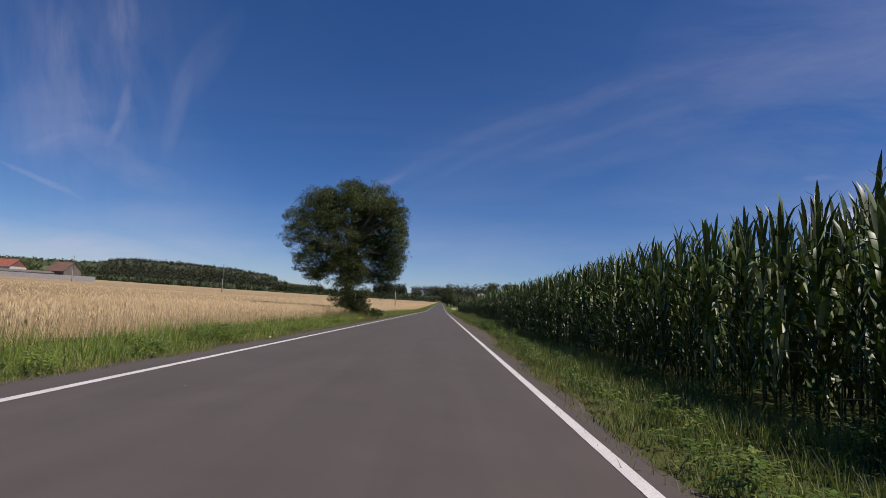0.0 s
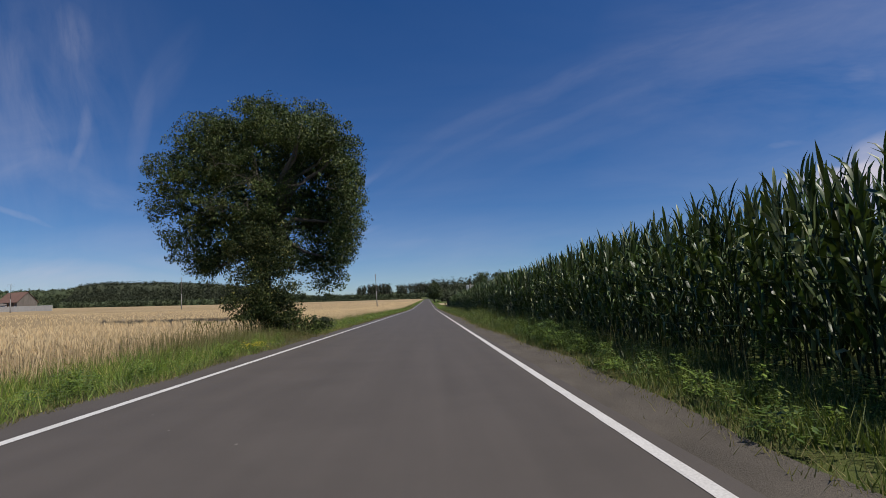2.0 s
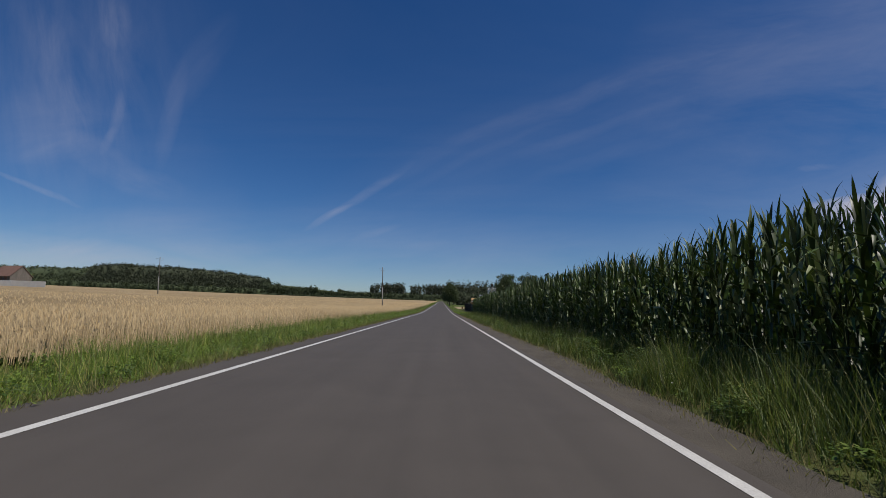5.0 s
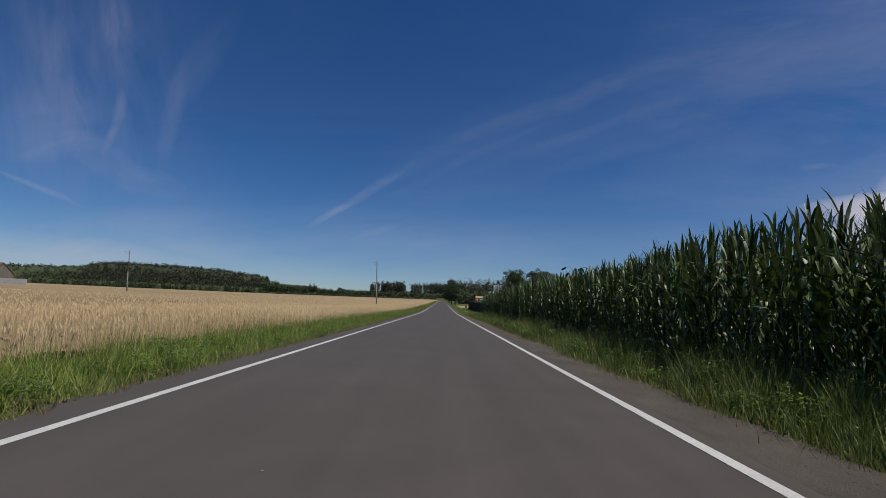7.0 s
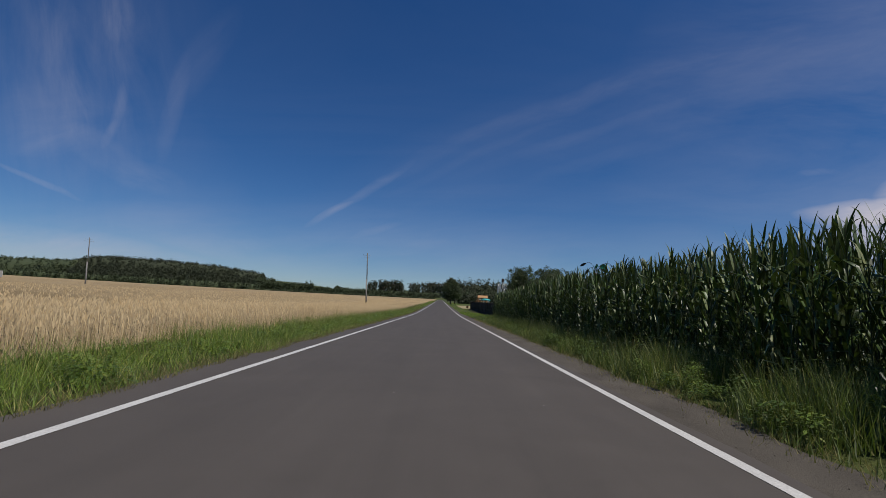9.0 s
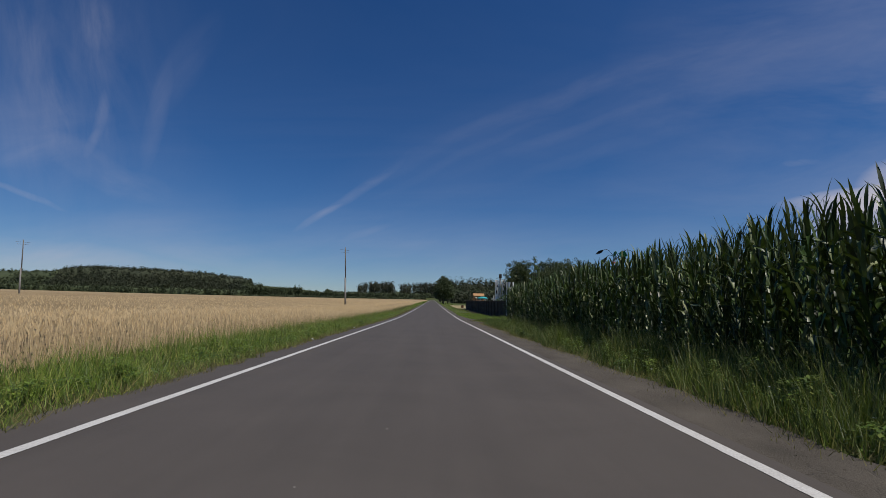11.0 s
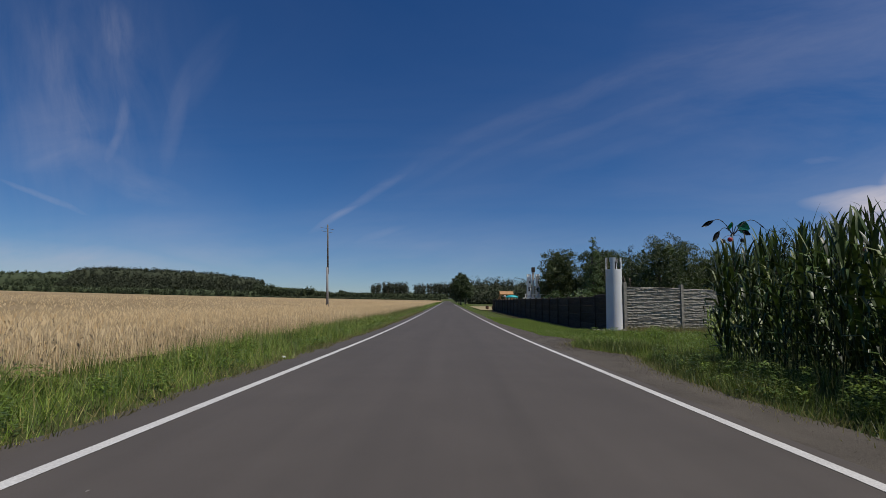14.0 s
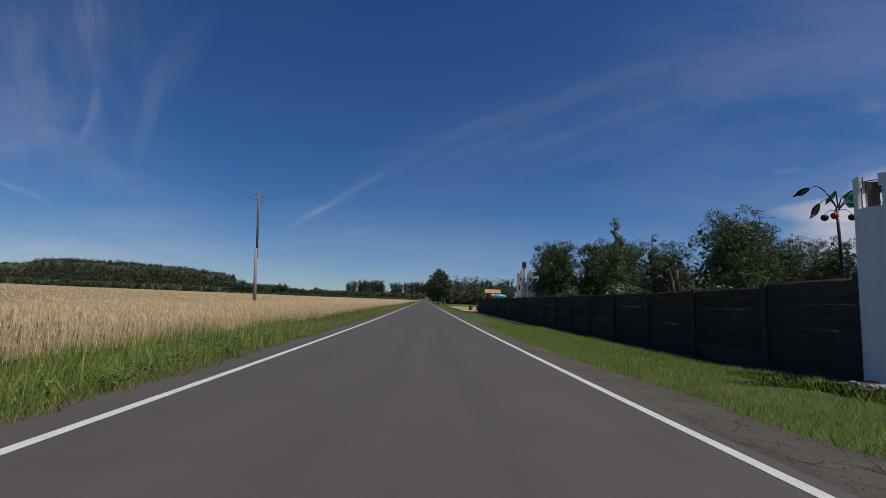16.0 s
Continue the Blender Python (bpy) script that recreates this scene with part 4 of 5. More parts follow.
# bare twigs among the leaves of the sunny side
for i in range(9):
    a = Vector((rng.normal(-0.1, 0.4), -1.6, rng.normal(6.2, 0.5)))
    way_out = Vector((rng.normal(-0.5, 0.75), -0.75, rng.normal(0.1, 0.5)))
    way_out.normalize()
    pts = [a + way_out * (0.30 * j) + Vector((rng.normal(0, 0.06), rng.normal(0, 0.04), -0.035 * j * j + rng.normal(0, 0.06))) for j in range(6)]
    bm = tube(bmesh.new(), pts, [0.014, 0.012, 0.010, 0.008, 0.006, 0.003], 5)
    for j in (2, 3, 4):
        side = Vector((rng.normal(0, 1), -0.2, rng.normal(-0.1, 0.8))).normalized()
        tube(bm, [pts[j], pts[j] + side * 0.25 + way_out * 0.15, pts[j] + side * 0.45 + way_out * 0.4], [0.009, 0.006, 0.003], 4)
    part("dead_twig", bm, BARK, roadside, "bare grey twig")
for x, z, d in ((1.2, 8.6, -1), (2.0, 6.6, 1), (3.0, 6.4, -1)):
    pts = [(x + d * (0.12 * math.sin(j * 1.3) - 0.10 * j), -0.9 - 0.22 * j, z - 0.22 * j + 0.03 * j * j) for j in range(6)]
    part("dead_twig", tube(bmesh.new(), pts, [0.026, 0.022, 0.018, 0.014, 0.010, 0.005], 6), BARK, roadside, "bare grey twig")

# suckers and climbing growth that hide the trunk, their leaves darkened for shade
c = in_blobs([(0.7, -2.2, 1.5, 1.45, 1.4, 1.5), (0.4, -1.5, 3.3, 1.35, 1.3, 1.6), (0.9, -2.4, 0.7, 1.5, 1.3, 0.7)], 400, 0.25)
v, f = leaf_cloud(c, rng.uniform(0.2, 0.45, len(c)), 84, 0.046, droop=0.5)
shoots = new("undergrowth", np_mesh("undergrowth", v, [f], [SHADED_SHOOT]))
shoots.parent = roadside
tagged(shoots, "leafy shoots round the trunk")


def shrub(name, place, r, tall, count, mat, leaf, label, category="shrub"):
    s = empty(name, place, label, category)
    c = in_blobs([(0, 0, tall * 0.5, r, r, tall * 0.5)], count, 0.3)
    v, f = leaf_cloud(c, rng.uniform(0.2, 0.4, count) * r, 40, leaf)
    o = new("foliage", np_mesh("foliage", v, [f], [mat]))
    o.parent = s
    for i in range(4):
        e = c[i]
        part("stem", tube(bmesh.new(), [(0, 0, -0.05), tuple(e * 0.6), tuple(e)], [0.02, 0.014, 0.006], 5), BARK, s)
    return s


shrub("shrub", (-3.75, 39.3, 0), 0.62, 0.8, 26, LEAF_DARK, 0.05, "low dark green shrub beyond the roadside tree")
shrub("shrub", (-3.9, 36.6, 0), 0.8, 0.9, 30, LEAF, 0.05, "low bush at the foot of the roadside tree")
shrub("shrub", (-6.2, 33.4, 0), 0.9, 0.8, 24, STRAW, 0.05, "dry brownish undergrowth beside the tree trunk")

# ---- utility poles in the wheat ----


def utility_pole(place, tall, label):
    p = empty("utility_pole", place, label, "utility pole", "poles across the wheat field")
    p.matrix_basis = pose(*place) @ pose(0, 0, 0, 0, -2.6, 0) @ pose(0, 0, 0, 0, 0, 62)
    part("concrete_foot", tube(bmesh.new(), [(0, 0, -0.3), (0, 0, tall * 0.5)], [0.155, 0.115], 12), POLE_WOOD, p, "pale grey concrete foot", smooth=True)
    part("pole", tube(bmesh.new(), [(0.10, 0, tall * 0.42), (0.10, 0, tall * 0.75), (0.10, 0, tall)], [0.10, 0.09, 0.075], 12), POLE_TOP, p, "dark weathered wood", smooth=True)
    for z, half in ((tall - 0.45, 1.15), (tall - 0.85, 0.95)):
        arm = part("crossarm", box(bmesh.new(), 0.10, 0.10, z, 2 * half, 0.03, 0.03, 0.006), BARK, p, "thin dark crossarm")
        for x in (-half + 0.1, half - 0.1):
            part("insulator", lathe(bmesh.new(), [(0.010, z + 0.01), (0.022, z + 0.03), (0.026, z + 0.06), (0.020, z + 0.09), (0.008, z + 0.10)], 8, (0.10 + x, 0.10)), CONCRETE_WALL, arm, "pale porcelain insulator")
    return p


POLES = [((-13.75, 163.3), 10.0), ((-76.0, 175.7), 10.6), ((-138.3, 188.1), 10.6)]
for (x, y), tall in POLES:
    z = float(ground_z(x, y))
    utility_pole((x, y, z), tall, "weathered wooden utility pole on a pale concrete foot in the wheat")

# ---- far left farm ----


def land(x, y, up=0.0):
    return (x, y, float(ground_z(x, y)) + up)


def roof_house(name, place, turn, long, wide, eaves, ridge, wall_mat, roof_mat, label, category, gable_mat=None):
    h = empty(name, place, label, category, turn=turn)
    part("wall", box(bmesh.new(), 0, 0, eaves / 2, long, wide, eaves), wall_mat, h)
    for y in (-1, 1):
        bm = bmesh.new()
        a = [bm.verts.new(q) for q in ((-long / 2 - 0.4, y * (wide / 2 + 0.5), eaves - 0.25), (long / 2 + 0.4, y * (wide / 2 + 0.5), eaves - 0.25), (long / 2 + 0.4, 0, ridge), (-long / 2 - 0.4, 0, ridge))]
        bm.faces.new(a if y < 0 else a[::-1])
        r = bmesh.ops.extrude_face_region(bm, geom=bm.faces[:])
        bmesh.ops.translate(bm, vec=(0, 0, 0.16), verts=[e for e in r["geom"] if isinstance(e, bmesh.types.BMVert)])
        part("roof", bm, roof_mat, h)
    for x in (-1, 1):
        bm = bmesh.new()
        a = [bm.verts.new((x * long / 2, q, z)) for q, z in ((-wide / 2, eaves), (wide / 2, eaves), (0, ridge - 0.1))]
        bm.faces.new(a if x > 0 else a[::-1])
        part("gable", bm, gable_mat or wall_mat, h)
    return h


barn = roof_house("barn", land(-254.5, 336), -23, 20, 11, 6.2, 12.4, PLANK, RUST_ROOF, "long weathered barn with a rusty red roof", "barn")
for i, x in enumerate((-5, 0.5, 6)):
    part("door", box(bmesh.new(), x, -5.55, 3.0, 2.6, 0.1, 5.6, 0.02), BROWN_WOOD, barn)
house = roof_house("farmhouse", land(-309.0, 351), -8, 25, 12, 7.4, 12.6, CONCRETE_WALL, RED_TILE, "farm building with a bright red tiled roof", "house", RUST_ROOF)
for x in (-8, -3, 3, 8):
    w = part("window", box(bmesh.new(), x, -6.03, 5.4, 1.3, 0.08, 1.4, 0.02), GLASS, house)
part("chimney", box(bmesh.new(), 4, 0.6, 12.7, 0.9, 0.9, 2.0, 0.03), RED_TILE, house)
yard_wall = empty("yard_wall", land(-283.0, 326, -0.5), "long pale concrete yard wall at the field's edge", "wall", turn=-2)
for i in range(12):
    part("wall_panel", box(bmesh.new(), -55 + i * 9.9, 0, 2.2, 9.8, 0.3, 4.0 if i < 8 else 3.7, 0.03), CONCRETE_WALL, yard_wall)
shed = roof_house("shed", land(-276.0, 333), -4, 40, 6, 4.4, 5.6, CONCRETE_WALL, PLANK, "long low shed with a flat dark roof behind the wall", "shed")

# ---- the fenced garden ----
PILLAR = (7.74, 129.48)
STEP = 2.92
FENCE_X = 7.72
fence = empty("concrete_fence", (FENCE_X, PILLAR[1], -0.11), "grey precast concrete panel fence in shade along the road", "fence")
SIDE_AT = (8.16, 129.3)
side_fence = empty("concrete_fence", (*SIDE_AT, 0), "sunlit precast concrete fence with rough stone-pattern panels", "fence")


def stone_board(name, long, tall, seed, mat, deep=0.026, stones=(0.35, 1.25)):
    """A slab cast as layered split stone: one skin of long uneven courses that stand out by different depths, on a flat back."""
    r = np.random.default_rng(seed)
    xs = np.linspace(-long / 2, long / 2, int(long / 0.045) + 1)
    rows, z = [], 0.0
    while z < tall - 0.03:
        h = min(r.uniform(0.04, 0.09), tall - z)
        wave, ends, depth = r.uniform(0, 6.28), [-long / 2], []
        while ends[-1] < long / 2:
            ends.append(ends[-1] + r.uniform(*stones))
            depth.append(r.uniform(0.35, 1.0) * deep)
        which = np.clip(np.searchsorted(ends, xs, side="right") - 1, 0, len(depth) - 1)
        out = np.array(depth)[which] * np.clip(np.abs(xs[:, None] - np.array(ends)[None]).min(1) / 0.03, 0.0, 1) * r.uniform(0.78, 1.12, len(xs))
        sway = 0.009 * np.sin(xs * 4.3 + wave) + 0.005 * np.sin(xs * 11.7 + 2 * wave)
        for u, lift in ((0.05, 0.0), (0.13, 0.95), (0.55, 1.0), (0.88, 0.75), (0.95, 0.0)):
            rows.append(np.stack([xs, -out * lift, np.clip(z + h * u + sway, 0.002, tall - 0.002)], -1))
        z += h
    w, n_rows = len(xs), len(rows)
    i = (np.arange(n_rows - 1)[:, None] * w + np.arange(w - 1)[None]).ravel()
    skin = (np.concatenate(rows), np.stack([i, i + 1, i + w + 1, i + w], -1), 0)
    half = long / 2 + 0.03
    slab = np.array([(x, y, q) for q in (0.0, tall + 0.004) for x, y in ((-half, 0.003), (half, 0.003), (half, 0.038), (-half, 0.038))])
    sides = np.array([(0, 1, 5, 4), (1, 2, 6, 5), (2, 3, 7, 6), (3, 0, 4, 7), (4, 5, 6, 7), (3, 2, 1, 0)])
    v, f, slots = join([skin, (slab, sides, 0)])
    return np_mesh(name, v, [f], [mat], slots)


def post_mesh(tall, mat):
    bm = bmesh.new()
    box(bm, 0, 0, tall / 2 - 0.15, 0.15, 0.16, tall + 0.3, 0.012)
    me = bpy.data.meshes.new("post")
    bm.to_mesh(me)
    bm.free()
    me.materials.append(mat)
    return me


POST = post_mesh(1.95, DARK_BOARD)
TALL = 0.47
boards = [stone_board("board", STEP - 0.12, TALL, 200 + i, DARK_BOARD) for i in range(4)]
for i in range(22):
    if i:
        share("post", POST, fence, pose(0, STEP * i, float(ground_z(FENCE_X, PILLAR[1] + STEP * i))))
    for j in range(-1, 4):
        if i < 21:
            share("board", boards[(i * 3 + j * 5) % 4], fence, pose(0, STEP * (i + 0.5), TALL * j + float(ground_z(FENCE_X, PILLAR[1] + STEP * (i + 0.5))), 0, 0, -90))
PANEL = 2.98
side_boards = [stone_board("board", PANEL - 0.12, TALL + 0.03, 300 + i, CONCRETE, 0.065, (0.14, 0.46)) for i in range(4)]
SIDE_POST = post_mesh(2.2, CONCRETE)
at = Vector((0, 0, 0))
for i, turn in enumerate((12, 18, 21, 22, 22, 22, 22, 22, 22, 22)):
    z = float(ground_z(SIDE_AT[0] + at.x, SIDE_AT[1] + at.y))
    share("post", SIDE_POST, side_fence, pose(at.x, at.y, z, 0, 0, turn))
    step = Vector((math.cos(radians(turn)), math.sin(radians(turn)), 0)) * PANEL
    for j in range(-1, 4):
        if i < 9:
            share("board", side_boards[(i * 3 + j) % 4], side_fence, pose(at.x + step.x / 2, at.y + step.y / 2, (TALL + 0.03) * j + z, 0, 0, turn))
    at += step


def castle_pillar(name, place, radius, tall, rim, merlons, label, category, windows=(), first=45, dark_back=False):
    """A hollow white tower with a battlement cut into its rim."""
    p = empty(name, place, label, category)
    part("shaft", lathe(bmesh.new(), [(radius * 1.03, -0.1), (radius * 1.02, 0.3), (radius, tall - rim - 0.02), (radius * 0.985, tall - rim), (radius * 0.8, tall - rim)], 96), WHITE, p, smooth=False)
    for i in range(merlons):
        mid = radians(first) + 6.2832 * i / merlons
        for name, r0, r1, mat in (("merlon", radius, radius * 0.86, WHITE), ("merlon_back", radius * 0.857, radius * 0.80, BARK if dark_back else WHITE)):
            bm = bmesh.new()
            for half, z0, z1 in ((1.15 / merlons, tall - rim - 0.01, tall - 0.36 * rim), (1.62 / merlons, tall - 0.36 * rim, tall)):
                rings = []
                for q in range(7):
                    a = mid + half * (q / 3 - 1)
                    rings.append([bm.verts.new((r * math.cos(a), r * math.sin(a), z)) for r, z in ((r0, z0), (r0, z1), (r1, z1), (r1, z0))])
                for s, t in zip(rings, rings[1:]):
                    for j in range(4):
                        bm.faces.new((s[j], t[j], t[(j + 1) % 4], s[(j + 1) % 4]))
                bm.faces.new(rings[0]), bm.faces.new(rings[-1][::-1])
            bmesh.ops.recalc_face_normals(bm, faces=bm.faces[:])
            part(name, bm, mat, p, "dark brown inner side" if dark_back and name != "merlon" else "")
    for a, z, w, h in windows:
        bm = bmesh.new()
        box(bm, 0, 0, 0, w, 0.06, h, 0.02)
        ob = part("window", bm, BLACK, p, "dark arched slit window")
        ob.matrix_basis = Matrix.Translation((radius * math.cos(a), radius * math.sin(a), z)) @ pose(0, 0, 0, 0, 0, math.degrees(a) + 90)
    return p


pillar = castle_pillar("corner_pillar", land(*PILLAR, 0.04), 0.362, 3.32, 0.54, 4, "round white rendered corner pillar with a notched battlement top", "pillar", first=245, dark_back=True)
for a0 in (65, 155, 245, 335):
    hoop = [(0.33 * math.cos(radians(a0 + 15 * i)), 0.33 * math.sin(radians(a0 + 15 * i)), 3.20 + 0.02 * math.sin(math.pi * i / 6)) for i in range(7)]
    part("hoop_wire", tube(bmesh.new(), hoop, [0.009] * 7, 5), BLACK, pillar, "thin black wire between the merlons")

for i in range(26):
    a = rng.uniform(0, 6.28)
    x, y = PILLAR[0] + rng.uniform(-1.3, 0.7), PILLAR[1] - rng.uniform(0.5, 0.95)
    bm = bmesh.new()
    bmesh.ops.create_icosphere(bm, subdivisions=1, radius=rng.uniform(0.03, 0.085))
    for vert in bm.verts:
        vert.co *= rng.uniform(0.75, 1.2)
        vert.co.z *= 0.65
    s = part("stone", bm, STONE)
    s.location = land(x, y)
    tagged(s, "small pale field stone at the pillar's foot", "stone", "stones at the pillar")
# Earth strip widened over the grass to stand in for the fence's shadow.
foot = sheet("bare_earth", np.linspace(6.4, 7.9, 8), np.linspace(129.5, 189, 64), EARTH, lift=-0.03, rough=0.012)
tagged(foot, "dark bare earth, widened as painted shade along the fence foot", "earth")
heap = sheet("bare_earth", np.linspace(6.6, 9.2, 10), np.linspace(127.6, 129.5, 8), EARTH, lift=-0.03, rough=0.022)
tagged(heap, "bare brown earth and dry litter at the fence corner", "earth")

sand = sheet("sandy_edge", np.linspace(-4.2, -3.1, 9), np.linspace(32.2, 37.6, 24), SHOULDER, lift=-0.018, rough=0.012)
tagged(sand, "bare sandy patch between the asphalt and the tree", "earth")

lot = sheet("dry_lot", np.linspace(5.6, 19.0, 8), np.linspace(187, 236, 12), DRY_LAND, lift=0.03, rough=0.02)
tagged(lot, "dry beige trodden ground beyond the fence", "ground")

# twin castle towers in the garden
for x, y, tall, r, lab in ((16.4, 206.5, 7.0, 0.47, "slim white ornamental castle tower with dark windows"), (18.3, 207.5, 7.1, 0.43, "white ornamental castle tower with a slatted top")):
    castle_pillar("castle_tower", land(x, y), r, tall, 0.6, 5, lab, "tower", windows=[(-1.7, 4.0, 0.3, 0.9), (-1.4, 5.4, 0.26, 0.5)])
terrace = empty("tower_terrace", land(17.75, 204.4), "low white balustrade before the ornamental towers", "balustrade")
part("slab", box(bmesh.new(), 0, 0, 2.2, 5.6, 2.0, 0.25, 0.03), WHITE, terrace)
part("base", box(bmesh.new(), 0, 0, 1.0, 5.0, 1.6, 2.2, 0.03), WHITE, terrace)
for i in range(8):
    part("baluster", lathe(bmesh.new(), [(0.06, 2.32), (0.10, 2.5), (0.06, 2.75), (0.09, 2.9)], 8, (-2.5 + i * 0.71, -0.8)), WHITE, terrace)
part("rail", box(bmesh.new(), 0, -0.8, 2.96, 5.4, 0.2, 0.12, 0.02), WHITE, terrace)
mast = empty("slatted_mast", land(17.55, 208.4), "tall pale slatted turret standing between the towers", "turret")
part("turret_body", box(bmesh.new(), 0, 0, 4.0, 0.42, 0.42, 8.0, 0.04), CONCRETE_WALL, mast)
part("turret_top", box(bmesh.new(), 0, -0.1, 8.05, 0.66, 0.6, 1.0, 0.05), DARK_BOARD, mast, "dark slatted top")

# metal palm with fruit
PALM = land(26.3, 151.8, -0.6)
palm = empty("metal_palm", PALM, "dark iron palm sculpture with green leaves and round fruit", "sculpture")
part("palm_trunk", tube(bmesh.new(), [(0, 0, -0.2), (0.05, 0, 3), (0.0, 0, 6), (-0.1, 0, 8.6)], [0.13, 0.11, 0.09, 0.08], 10), BLACK, palm, smooth=True)


def frond(a, long, rise, fall, blade, mat, slim=0.22):
    pts = []
    for i in range(9):
        t = i / 8
        r = long * t
        pts.append(Vector((math.cos(a) * r, math.sin(a) * r, 8.5 + rise * math.sin(min(1, t * 1.25) * math.pi * 0.6) - fall * t * t)))
    part("frond_stem", tube(bmesh.new(), pts, [0.05 - 0.004 * i for i in range(9)], 6), BLACK, palm)
    if blade:
        bm = bmesh.new()
        d = (pts[-1] - pts[-3]).normalized()
        side = d.cross(Vector((0, 1, 0.15))).normalized()
        tip = []
        for i in range(7):
            t = i / 6
            c = pts[-3] + d * (blade * 1.35 * t)
            w = blade * slim * math.sin(math.pi * (0.06 + 0.94 * t)) if i < 6 else 0.01
            tip.append((bm.verts.new(c + side * w), bm.verts.new(c + Vector((0, 0.1, 0.03))), bm.verts.new(c - side * w)))
        for p, q in zip(tip, tip[1:]):
            bm.faces.new((p[0], p[1], q[1], q[0])), bm.faces.new((p[1], p[2], q[2], q[1]))
        bmesh.ops.solidify(bm, geom=bm.faces[:], thickness=0.03)
        part("frond", bm, mat, palm)


frond(math.radians(178), 2.3, 1.75, 0.6, 0.95, BLACK)
frond(math.radians(188), 1.8, 1.1, 1.3, 0.95, BLACK, 0.26)
frond(math.radians(5), 3.5, 2.05, 1.5, 0.5, BLACK, 0.12)
frond(math.radians(75), 0.3, 1.3, 0.0, 1.0, GREEN_METAL, 0.30)
frond(math.radians(15), 0.75, 0.95, 0.0, 1.05, GREEN_METAL, 0.55)
frond(math.radians(-15), 1.0, 0.6, 0.3, 0.6, BLACK, 0.4)
for x, z, m in ((-1.05, 7.95, BLACK), (-0.4, 8.1, RED_PAINT), (0.75, 8.05, BLACK)):
    bm = bmesh.new()
    bmesh.ops.create_uvsphere(bm, u_segments=14, v_segments=9, radius=0.22)
    for vert in bm.verts:
        vert.co = vert.co * (1.0 - 0.12 * (vert.co.z > 0.2)) + Vector((x, -0.15, z))
    part("fruit", bm, m, palm, smooth=True)
    part("fruit_stem", tube(bmesh.new(), [(x, -0.15, z + 0.2), (x * 0.6, -0.1, z + 0.5), (0, 0, 8.5)], [0.02, 0.02, 0.03], 5), BLACK, palm)

# garden trees behind the fence
GARDEN = [
    (21.6, 203.0, 4.2, 12.0, LEAF_DARK),
    (28.6, 200.0, 4.4, 12.4, LEAF_DARK),
    (19.9, 172.1, 2.6, 8.3, LEAF_DARK),
    (24.9, 180.1, 2.8, 9.9, LEAF_DARK),
    (24.4, 170.1, 2.4, 8.4, LEAF_DARK),
    (20.4, 154.1, 2.8, 8.5, LEAF_DARK),
    (23.6, 157.1, 2.4, 8.6, LEAF_DARK),
    (27.7, 160.1, 2.6, 7.6, LEAF_DARK),
    (32.7, 165.1, 3.0, 8.5, LEAF_DARK),
    (31.2, 158.1, 2.6, 7.4, LEAF_DARK),
    (35.7, 156.1, 2.6, 8.4, LEAF_DARK),
    (41.0, 160.1, 3.0, 8.4, LEAF_DARK),
    (41.9, 158.1, 3.0, 8.2, LEAF_DARK),
    (41.3, 155.1, 3.0, 8.3, LEAF_DARK),
    (52.7, 160.1, 3.5, 8.5, LEAF_DARK),
    (65.5, 165.1, 3.8, 9.3, LEAF_DARK),]
for i, (x, y, r, tall, m) in enumerate(GARDEN):
    blobs = []
    for j in range(6):
        a = 6.28 * j / 6 + i
        blobs.append((0.5 * r * math.cos(a), 0.5 * r * math.sin(a), tall * (0.42 + 0.16 * ((j * 7 + i) % 3)), r * 0.55, r * 0.55, tall * 0.26))
    blobs.append((0, 0, tall * 0.78, r * 0.5, r * 0.5, tall * 0.22))
    blobs.append((0, 0, tall * 0.25, r * 0.85, r * 0.85, tall * 0.24))
    tree("garden_tree", land(x, y, -0.35), blobs, 250 if tall < 11 else 480, 70, 0.105 if tall < 11 else 0.16, m, 0.16, "dense dark green garden tree behind the fence", group="trees in the garden", clump_r=0.55 * max(1, tall / 9), limbs=5, heart=560 if tall < 11 else 1500)
tree("garden_birch", land(17.8, 167.2), [(0, 0, 3.5, 1.3, 1.3, 2.2), (0.1, 0, 6.2, 0.7, 0.7, 1.8), (0, 0, 8.8, 0.32, 0.32, 1.3), (0.5, 0, 7.4, 0.5, 0.4, 0.8)], 150, 36, 0.10, LEAF_PALE, 0.12,
     "slender pale young tree rising above the others", clump_r=0.3, limbs=14, trunk_top=9.6)
for x, y, tall in ((31.4, 154.1, 9.6), (31.8, 153.1, 8.7), (25.6, 176.1, 10.6)):
    tree("garden_conifer", land(x, y), [(0, 0, tall * q, (1 - q) * tall * 0.24 + 0.15, (1 - q) * tall * 0.24 + 0.15, tall * 0.12) for q in (0.15, 0.3, 0.45, 0.6, 0.75, 0.9)], 150, 44, 0.12, PINE, 0.14,
         "narrow dark conifer in the garden", clump_r=0.36, limbs=4, droop=0.6, heart=90)
shrub("garden_shrub", land(21.0, 146.5), 1.5, 3.0, 40, LEAF_GOLD, 0.12, "yellow-green shrub looking over the fence")
shrub("garden_shrub", land(12.4, 151.0), 1.6, 2.8, 40, LEAF_PALE, 0.12, "pale green shrub behind the fence")
shrub("garden_shrub", land(11.8, 160.0), 1.6, 2.7, 40, LEAF_PALE, 0.12, "pale green shrub behind the fence")
shrub("garden_shrub", land(17.0, 150.0), 1.8, 2.9, 44, LEAF_DARK, 0.12, "dark green shrub behind the fence")
shrub("garden_shrub", land(28.0, 146.0), 2.2, 3.4, 50, LEAF_DARK, 0.12, "dark green shrub behind the fence")
